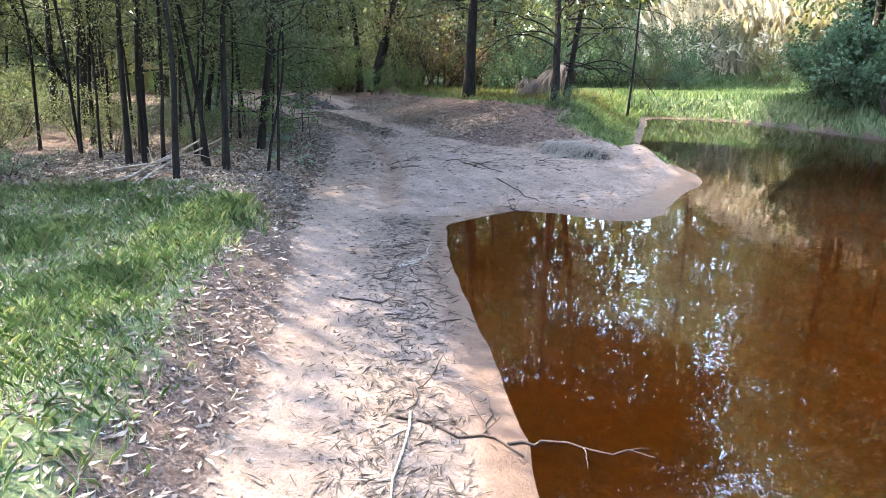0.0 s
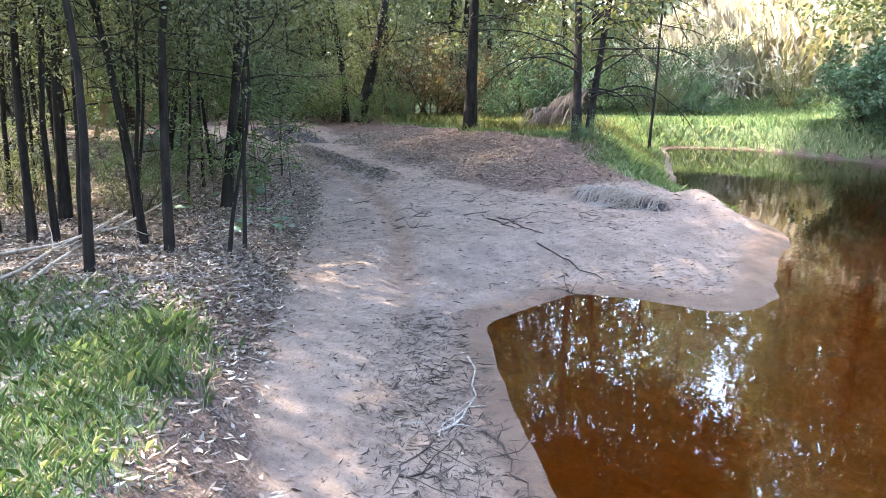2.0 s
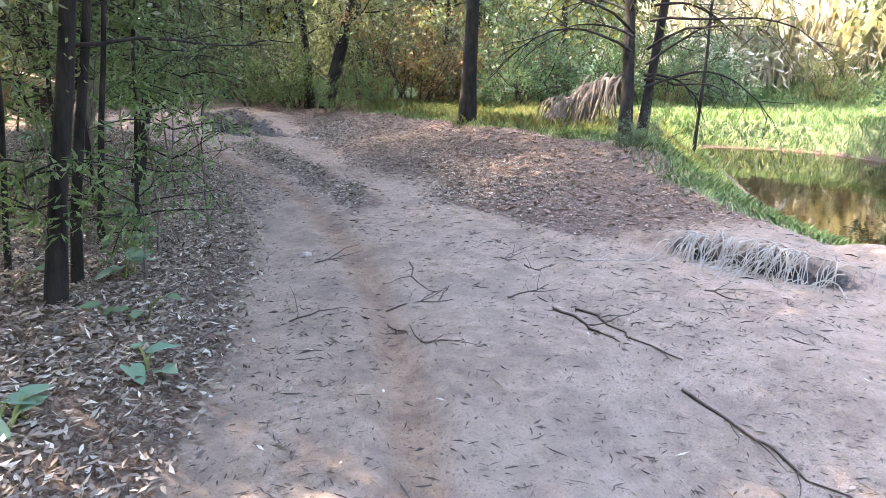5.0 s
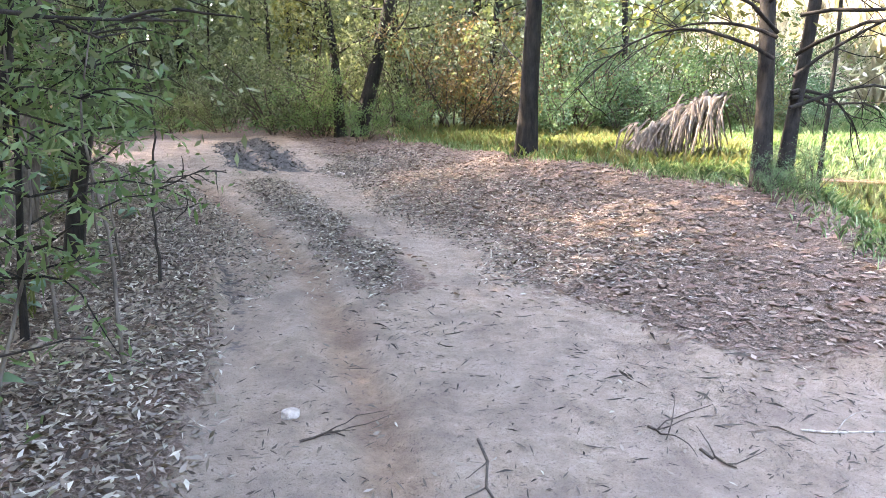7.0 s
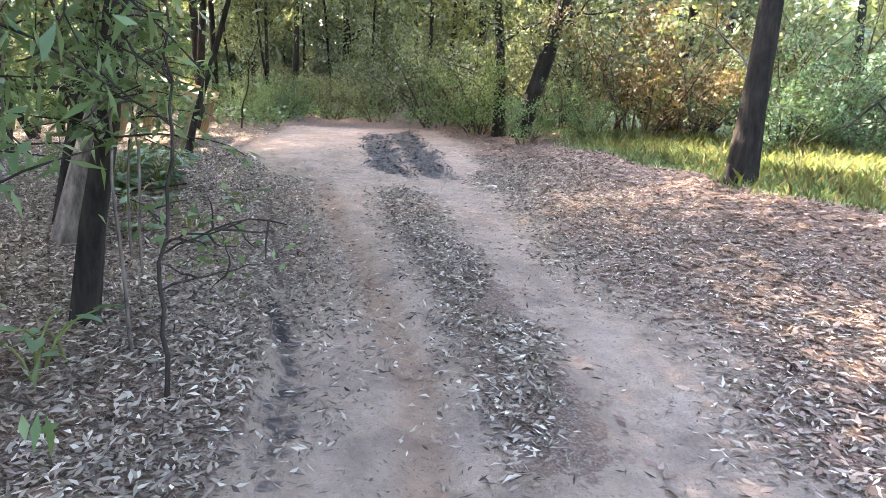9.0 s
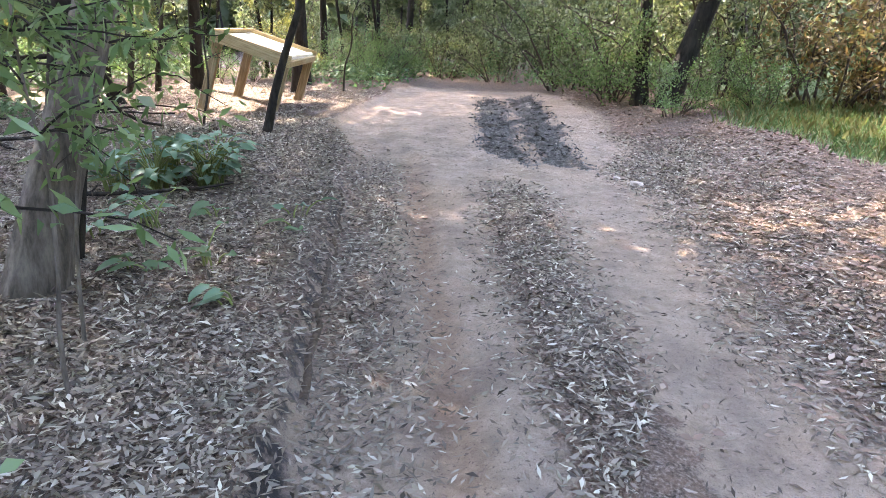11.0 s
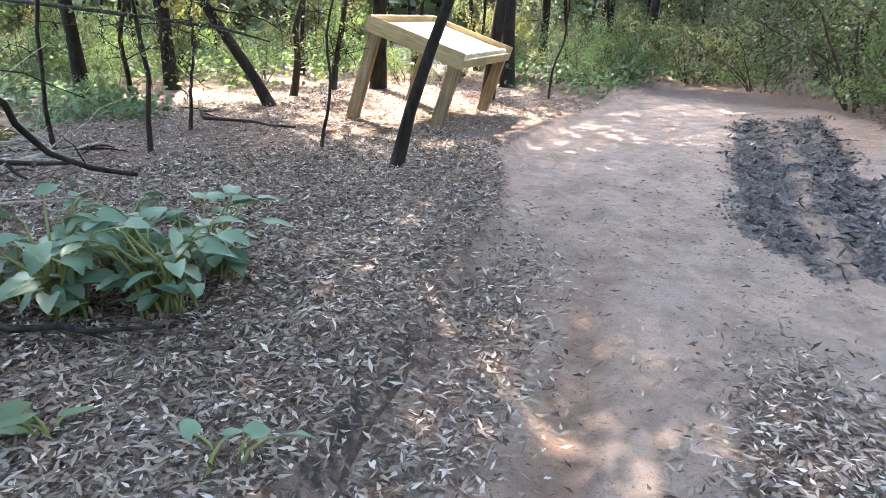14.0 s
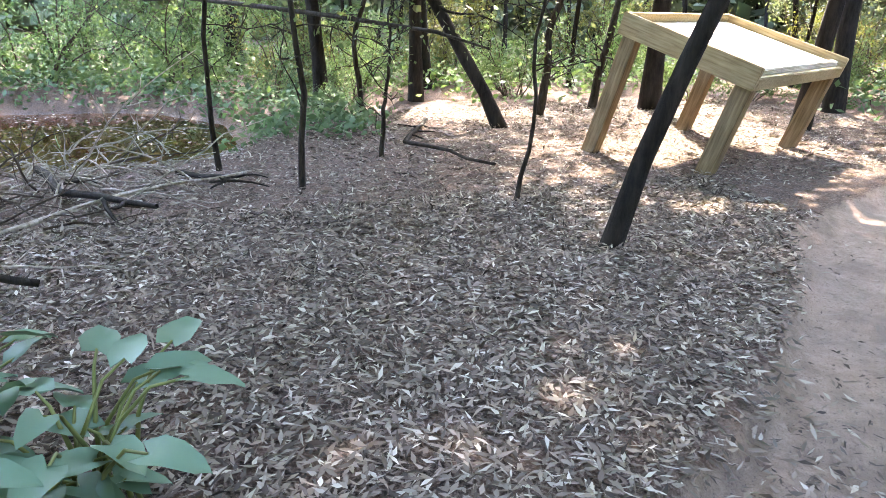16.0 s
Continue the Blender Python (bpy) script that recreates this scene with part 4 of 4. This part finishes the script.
def broad_plant(x, y, n, high, ln, seed, label, mat=None, upright=.75):
    rg = np.random.default_rng(seed)
    root = tagged(new("broadleaf_plant"), label, "plant")
    root.location = (x, y, H(x, y) - .01)
    meshes = []
    for k in range(4):
        l = ln * rg.uniform(.75, 1.2)
        me = mesh_of("leaf", *leaf_blade(rg, l, l * .78), mat or BROAD, True)
        meshes.append(me)
    for k in range(n):
        a, h = rg.uniform(0, 6.28), high * rg.uniform(.25, 1.05)
        r = h * (1.05 - upright) * rg.uniform(.6, 2.2)
        b = rg.normal(0, .05, 2)
        w = np.array([(b[0], b[1], 0), (b[0] + r * .25 * math.cos(a), b[1] + r * .25 * math.sin(a), h * .6), (b[0] + r * .65 * math.cos(a), b[1] + r * .65 * math.sin(a), h * .93), (b[0] + r * math.cos(a), b[1] + r * math.sin(a), h)])
        st = child("stalk", mesh_of("stalk", *tube(w, (.008, .007, .005, .004), 5), STEM, True), root)
        lf = child("leaf", meshes[k % 4], st)
        lf.matrix_local = Matrix.Translation(w[-1]) @ Matrix.Rotation(a - math.pi / 2 + rg.normal(0, .3), 4, "Z") @ Matrix.Rotation(rg.uniform(-.15, .4), 4, "X") @ Matrix.Rotation(rg.normal(0, .25), 4, "Y")


BIGPLANT = "clump of large blue-green arrow-shaped leaves on tall stalks"
broad_plant(-5.8, 17.3, 52, .46, .13, 1, BIGPLANT, upright=.6)
broad_plant(-5.56, 17.66, 52, .43, .125, 2, BIGPLANT, upright=.6)
broad_plant(-5.98, 17.62, 30, .44, .12, 4, BIGPLANT, upright=.6)
broad_plant(-6.1, 17.1, 22, .3, .14, 3, BIGPLANT)
broad_plant(-5.78, 18.05, 30, .38, .125, 5, BIGPLANT, upright=.65)
LOW = "low seedling with a few broad green leaves in litter"
for k, (x, y, n, h) in enumerate([(-4.35, 17.25, 4, .14), (-4.12, 16.9, 3, .1), (-5.05, 16.5, 8, .26), (-4.2, 16.05, 7, .22), (-3.66, 15.6, 4, .14), (-4.9, 16.9, 4, .15), (-5.3, 16.2, 6, .2), (-4.45, 15.75, 4, .12), (-2.3, 10.3, 6, .2), (-2.0, 9.6, 5, .14), (-1.75, 9.0, 4, .1), (-2.9, 10.0, 6, .22), (-1.95, 8.3, 5, .12), (-2.6, 11.2, 7, .25), (-3.1, 12.6, 8, .3), (-3.3, 13.4, 8, .32), (-2.9, 9.0, 5, .16)]):
    broad_plant(x, y, n, h, .1 + .02 * (k % 3), 40 + k, LOW, LEAF_COOL if k % 2 else BROAD, .5)


def leafy_sapling(x, y, tall, n, ln, seed, lean):
    """A young tree with long pointed leaves on thin shoots."""
    rg = np.random.default_rng(seed)
    root = tagged(new("sapling"), "young sapling with long pointed yellow-green leaves", "tree", "saplings")
    root.location = (x, y, H(x, y))
    w = wander(rg, (0, 0, -.05), (*lean, 1), tall, 10, .11)
    child("trunk", mesh_of("trunk", *tube(w, np.linspace(.011, .004, 11), 6), BARK_GREY, True), root)
    for k in range(n):
        j = rg.integers(6, 11)
        a = rg.uniform(0, 6.28)
        t = wander(rg, w[j], (math.cos(a), math.sin(a), .5), rg.uniform(.3, .75), 6, .15, .7)
        sh = child("shoot", mesh_of("shoot", *tube(t, np.linspace(.006, .002, 7), 4), BARK, True), root)
        c = np.repeat(t[1:], 5, 0) + rg.normal(0, .03, (30, 3))
        tagged(child("leaf_spray", mesh_of("leaf_spray", *leaf_quads(rg, c, ln, ln * .26, droop=.4), LEAF_FRESH), sh), kind="stuff")


for k, (x, y, t, n, ln, le) in enumerate([(-2.12, 11.7, 1.75, 12, .13, (-.02, .12)), (-2.7, 12.2, 1.9, 14, .14, (-.05, 0)), (-3.1, 11.4, 1.7, 12, .13, (.05, .05)), (-2.95, 13.6, 1.9, 16, .14, (-.05, .05)), (-3.5, 12.8, 2.2, 16, .15, (.05, .0)), (-3.6, 14.6, 1.8, 12, .13, (0, 0)), (-3.9, 13.6, 2.4, 16, .14, (0, .05)), (-4.3, 12.7, 2.2, 16, .14, (0, 0)), (-4.0, 15.0, 1.6, 10, .12, (.1, 0)), (-2.15, 10.2, .6, 8, .11, (.1, .1)), (-2.5, 9.8, .9, 9, .12, (0, .1)), (-2.35, 11.1, 1.1, 9, .12, (-.1, 0))]):
    leafy_sapling(x, y, t, int(n * 1.6), ln * .68, 70 + k, le)


# ---- sticks on the sand ----
def stick(points, r, mat, label, seed=0, forks=2, name="stick", lift=.0):
    rg = np.random.default_rng(seed + 900)
    P = []
    for (ax, ay), (bx, by) in zip(points, points[1:]):
        for t in np.linspace(0, 1, 5)[:-1]:
            P.append((ax + (bx - ax) * t, ay + (by - ay) * t))
    P.append(points[-1])
    P = np.array(P) + rg.normal(0, .022, (len(P), 2))
    z = np.maximum(height(P[:, 0], P[:, 1]), LEVEL) + r * .8 + lift * np.linspace(0, 1, len(P))
    W = np.column_stack([P, z])
    root = tagged(new(name), label, name.replace("_", " "), "fallen sticks")
    root.location = W[0]
    child("shaft", mesh_of("shaft", *tube(W - W[0], np.linspace(r, r * .45, len(W)) * rg.uniform(.85, 1.15, len(W)), 6), mat, True), root)
    for _ in range(forks):
        j = rg.integers(1, len(W) - 1)
        d = W[j] - W[j - 1]
        a = rg.choice([-1, 1]) * rg.uniform(.5, 1.1)
        d = np.array([d[0] * math.cos(a) - d[1] * math.sin(a), d[0] * math.sin(a) + d[1] * math.cos(a), .02])
        t = wander(rg, W[j] - W[0], d, rg.uniform(.12, .35), 5, .15)
        t[:, 2] = np.maximum(np.maximum(height(t[:, 0] + W[0][0], t[:, 1] + W[0][1]), LEVEL) + .005, t[:, 2] + W[0][2]) - W[0][2]
        child("twig", mesh_of("twig", *tube(t, np.linspace(r * .5, r * .2, 6), 5), mat, True), root)


DARK_STICK, PALE_STICK = "dark wet crooked twig lying on the sand", "pale bare stick lying on the sand"
NEAR = [((-.04, 2.96), (-.09, 2.18)), ((-.01, 3.24), (-.04, 2.96)), ((-.11, 2.87), (.33, 2.82), (.49, 2.67)), ((.33, 2.82), (.4, 3.05)), ((.45, 2.75), (.7, 2.79), (1.06, 2.67)), ((-.21, 5.4), (.03, 5.82)), ((-.62, 4.35), (-.29, 4.48), (-.25, 4.7)),
        ((-.26, 4.26), (-.1, 4.2), (.01, 4.32)), ((-.11, 4.75), (.02, 4.7), (.07, 4.43)), ((-.4, 4.95), (-.25, 5.1))]
for k, q in enumerate(NEAR):
    stick(q, (.01, .008, .009, .006, .008, .009, .008, .007, .006, .007)[k], PALE_TWIG if k in (0, 5) else TWIG, PALE_STICK if k in (0, 5) else DARK_STICK, k, 2)
FAR = [((0, 6.44), (.03, 5.9), (-.25, 5.37)), ((-.25, 5.37), (-.43, 4.96)), ((.02, 5.5), (.14, 5.2), (.2, 4.8)), ((.68, 10.1), (.8, 9.7), (1.02, 9.33)), ((.91, 9.03), (1.15, 8.6), (1.39, 8.22)), ((1.01, 7.96), (1.12, 7.85)), ((-.45, 11.21), (-.35, 10.65)),
       ((-.62, 10.07), (-.46, 9.76)), ((-.6, 10.26), (-.15, 10.32)), ((-1.22, 9.96), (-1.02, 10.25)), ((.25, 10.37), (.56, 10.62)), ((-.41, 9.66), (-.33, 9.53)), ((1.71, 10.5), (1.86, 10.24)), ((1.01, 11.31), (1.73, 11.24)), ((.36, 11.33), (.41, 11.23)), ((.5, 11.16), (.56, 11.01)), ((-1.21, 11.27), (-1.02, 11.29))]
for k, q in enumerate(FAR):
    pale = k in (0, 13)
    stick(q, .009 if k in (0, 3, 4) else .007, PALE_TWIG if pale else TWIG, PALE_STICK if pale else DARK_STICK, 20 + k, 2 + k % 3)
stick([(.51, 10.18), (.62, 9.85), (.73, 9.55)], .011, TWIG, "short rotten dark branch half sunk in sand", 50, 2, "fallen_branch")
for k, q in enumerate([[(-3.6, 7.2), (-2.7, 7.6), (-2.4, 8.1)], [(-2.9, 6.6), (-2.5, 7.3)], [(-3.2, 6.5), (-2.45, 7.2)]]):
    stick(q, .014, PALE_TWIG, "pale fallen branch propped among thin trees", 60 + k, 3, "fallen_branch", .35)
for k, q in enumerate([[(-10.7, 17.3), (-9.2, 17.6), (-8.3, 18.2)], [(-10.1, 18.4), (-9.4, 18.75), (-8.9, 18.6)], [(-6.2, 16.75), (-5.6, 17.05), (-5.1, 17.45)], [(-8.1, 17.2), (-8.9, 17.9), (-9.3, 18.9)], [(-12.5, 21.6), (-10.5, 20.6), (-8.9, 20.8)]]):
    stick(q, (.04, .025, .022, .02, .03)[k], BARK if k != 3 else PALE_TWIG, "dark fallen branch lying on the leaf litter", 70 + k, 4, "fallen_branch", .12)

stick([(float(xl(q)) - .02, q) for q in (15.2, 15.9, 16.6, 17.3, 18.0, 18.5)], .024, ROOT_BROWN, "half-buried brown root along the cut bank edge", 90, 0, "exposed_root", -.015)
# thin debris washed along the water's edge
p = np.concatenate([scatter(rng, 7000, -.9, .4, 1.4, 7.2, lambda x, y: np.exp(-(((x - .0 + .05 * y) / .3) ** 2))), scatter(rng, 4200, -1.3, 3, 7, 13.5, lambda x, y: .3 + .6 * (waves(x, y, 2.5, 33) > .2)), scatter(rng, 1500, -3.4, 0, 8, 20, lambda x, y: np.exp(-(((xl(y) + .15 - x) / .2) ** 2)))])
p = p[inside(p[:, 0], p[:, 1], SHORE) < .02]
p[:, 2] += .006
tw = np.concatenate([scatter(rng, 1500, -.8, .4, 1.4, 7.4, lambda x, y: np.exp(-(((x + .02 * y) / .33) ** 2))), scatter(rng, 1300, -1.2, 3.6, 7, 13.2, lambda x, y: .25 + .5 * (waves(x, y, 2.5, 33) > .1))])
tw = tw[inside(tw[:, 0], tw[:, 1], SHORE) < .05]
tw[:, 2] += .008
DEBRIS = leaf_material("twig_debris", (.02, .016, .013), (.06, .047, .038), (.13, .1, .08), rough=.8, through=0)
stuff("twig_debris", *leaf_quads(rng, p, .07, .008, flat=.97, curl=.1), DEBRIS, "dark washed-up twigs and bark shreds on sand", "debris")
stuff("twig_debris", *leaf_quads(rng, tw, .13, .01, flat=.97, curl=.12), DEBRIS, "longer dark sodden twigs strewn on sand", "debris")


# ---- tangle of dead brush ----
def brush_pile(x, y, n, seed):
    rg = np.random.default_rng(seed)
    root = tagged(new("brush_pile"), "grey tangle of dead bare brushwood by the pond", "brushwood")
    root.location = (x, y, H(x, y))
    for k in range(n):
        a = rg.uniform(0, 6.28)
        st = (rg.normal(0, .55), rg.normal(0, .45), rg.uniform(0, .12))
        w = wander(rg, st, (math.cos(a), math.sin(a), rg.uniform(.05, .7)), rg.uniform(.5, 1.4), 8, .16, .8)
        w[:, 2] = np.maximum(w[:, 2], 0)
        parts = [tube(w, np.linspace(.009, .003, 9), 5)]
        for _ in range(3):
            j = rg.integers(2, 7)
            parts.append(tube(wander(rg, w[j], w[j] - w[j - 1] + rg.normal(0, .1, 3), rg.uniform(.15, .4), 4, .2), np.linspace(.004, .002, 5), 4))
        child("dead_branch", mesh_of("dead_branch", *joined(parts), PALE_TWIG if k % 3 else TWIG, True), root)


brush_pile(-9.2, 17.3, 34, 1)
brush_pile(-10.0, 17.9, 30, 2)
brush_pile(-10.6, 16.6, 26, 3)
brush_pile(-8.6, 16.7, 22, 4)


def arched_branch(points, r, label, seed):
    """A fallen limb that arches over the ground, with side twigs."""
    rg = np.random.default_rng(seed)
    P = np.array(points, float)
    root = tagged(new("fallen_branch"), label, "branch", "fallen sticks")
    root.location = P[-1]
    t = np.linspace(0, len(P) - 1, 22)
    W = np.column_stack([np.interp(t, range(len(P)), P[:, k]) for k in range(3)]) - P[-1]
    W[1:-1] = (W[:-2] + W[1:-1] * 2 + W[2:]) / 4 + rg.normal(0, .012, (20, 3))
    child("shaft", mesh_of("shaft", *tube(W, np.linspace(r, r * 2.2, 22), 7), BARK, True), root)
    for _ in range(6):
        k = rg.integers(3, 19)
        child("twig", mesh_of("twig", *tube(wander(rg, W[k], W[k + 1] - W[k] + rg.normal(0, .06, 3), rg.uniform(.25, .6), 6, .2, .5), np.linspace(r * .4, .003, 7), 5), BARK, True), root)


arched_branch([(-6.3, 17.91, 0.57), (-6.32, 17.7, 0.61), (-6.35, 17.49, 0.74), (-6.34, 17.34, 0.96), (-6.29, 17.25, 1.17), (-6.28, 17.05, 1.24), (-7.2, 16.1, 1.15), (-7.9, 15.6, 0.7), (-8.6, 15.2, 0.0)], .012, "dark arching dead limb reaching over the litter", 1)
arched_branch([(-6.21, 17.12, 0.62), (-6.29, 17.03, 0.85), (-6.26, 17.14, 1.04), (-6.27, 17.13, 1.17), (-6.29, 17.25, 1.17)], .009, "dark forked dead twig hanging from the limb", 2)


# long fallen trunk at rest on shrubs behind the pond
log = tagged(new("fallen_log"), "long thin dark fallen trunk resting across shrubs", "fallen tree")
log.location = (-17, 18.3, 1.42)
lw = np.array([(0, 0, 0), (1.6, .5, .04), (3.2, 1.25, -.05), (4.8, 2.05, -.16), (6.4, 2.65, -.27), (7.0, 2.95, -.4)])
child("trunk", mesh_of("trunk", *tube(lw, (.034, .033, .03, .026, .02, .01), 8), SAPLING_BARK, True), log)

# ---- dead roots and fronds ----
def root_mass():
    rg = np.random.default_rng(3)
    x0, y0 = 2.25, 10.95
    root = tagged(new("root_mass"), "undercut bank edge with hanging pale dead grass blades", "dead grass")
    root.location = (x0, y0, H(x0, y0))
    hubs = rg.uniform(-.1, 1.2, 26)
    for k in range(210):
        u = rg.choice(hubs) + rg.normal(0, .035)
        q = rg.uniform(0, .2)
        px, py = 1.95 + .61 * u + .79 * q, 11.35 - .79 * u + .61 * q
        pz = H(px, py) - root.location[2] + .01
        w = wander(rg, (px - x0, py - y0, pz), (-.79 + rg.normal(0, .35), -.61 + rg.normal(0, .35), rg.uniform(.2, 1.0)), rg.uniform(.22, .55), 7, .1, 2.6)
        w[:, 2] = np.maximum(w[:, 2], height(w[:, 0] + x0, w[:, 1] + y0) - root.location[2] + .004)
        child("dead_blade", mesh_of("dead_blade", *tube(w, np.linspace(.005, .002, 8), 4), ROOT, True), root)


root_mass()


def frond_pile():
    rg = np.random.default_rng(6)
    x, y = 3.1, 18.6
    root = tagged(new("frond_pile"), "drooping heap of dead grey-brown palm-like fronds", "dead fronds")
    root.location = (x, y, H(x, y))
    for k in range(230):
        u = rg.uniform(0, 1) ** .7
        back = rg.uniform(0, 1) < .3
        a = rg.normal(-2.25, .3) if not back else rg.uniform(.6, 2.4)
        w = wander(rg, (-.75 + 1.35 * u + rg.normal(0, .08), rg.normal(0, .14), .3 + .65 * u + rg.normal(0, .07)), (math.cos(a), math.sin(a), rg.uniform(-.25, .15)), (.45 + .55 * u) * rg.uniform(.7, 1.2), 7, .06, 1.6)
        w[:, 2] = np.maximum(w[:, 2], .02)
        side = np.array([-math.sin(a), math.cos(a), 0])
        wd = np.linspace(.024, .007, 8)[:, None] * rg.uniform(.5, 1.3)
        V = np.stack([w - side * wd, w + (0, 0, .012), w + side * wd], 1).reshape(-1, 3)
        F = [(3 * i + j, 3 * i + j + 1, 3 * i + j + 4, 3 * i + j + 3) for i in range(7) for j in (0, 1)]
        child("frond", mesh_of("frond", V, F, FROND), root)


frond_pile()

# ---- mud clods, stones ----
p = scatter(rng, 26000, -7.2, -2.4, 20.4, 28.8, lambda x, y: mud_mask(x, y) * np.clip((mud_bands(x, y) - .3) * 1.8, 0, 1))
V, F = [], []
base = np.array([(1, 0, 0), (0, 1, 0), (-1, 0, 0), (0, -1, 0), (0, 0, 1)], float)
q = p[:, None, :] + base[None] * (rng.uniform(.008, .028, (len(p), 1, 1)) * rng.uniform(.6, 1.4, (len(p), 5, 1)))
F = (np.arange(len(p))[:, None, None] * 5 + np.array([(0, 1, 4), (1, 2, 4), (2, 3, 4), (3, 0, 4)])[None]).reshape(-1, 3)
mp = scatter(rng, 20000, -7.2, -2.4, 20.4, 28.8, lambda x, y: mud_mask(x, y) * np.clip(mud_bands(x, y) - .1, 0, 1))
mp[:, 2] += .008
stuff("sodden_leaves", *leaf_quads(rng, mp, .1, .024, flat=.75), MUD, "sodden blackened leaves pressed into the mud", "leaf litter")
stuff("mud_clods", q.reshape(-1, 3), F, MUD, "churned dark wet clods in the rutted mud", "mud")


def stone(x, y, r, seed, label):
    bm = bmesh.new()
    bmesh.ops.create_icosphere(bm, subdivisions=3, radius=r)
    for v in bm.verts:
        v.co *= 1 + .28 * noise.noise(v.co * 3 / r * .5 + Vector((seed, 0, 0)))
        v.co.z *= .5
    me = bpy.data.meshes.new("stone")
    bm.to_mesh(me)
    bm.free()
    me.materials.append(STONE)
    ob = tagged(new("stone", me), label, "stone")
    ob.location = (x, y, H(x, y) + r * .18)


stone(-1.29, 11.5, .045, 1, "small pale flat stone on the sandy track")
stone(-2.17, 20.5, .085, 2, "pale flat stone among leaves by the mud")
stone(-2.4, 20.65, .05, 3, "small pale stone among leaves by the mud")
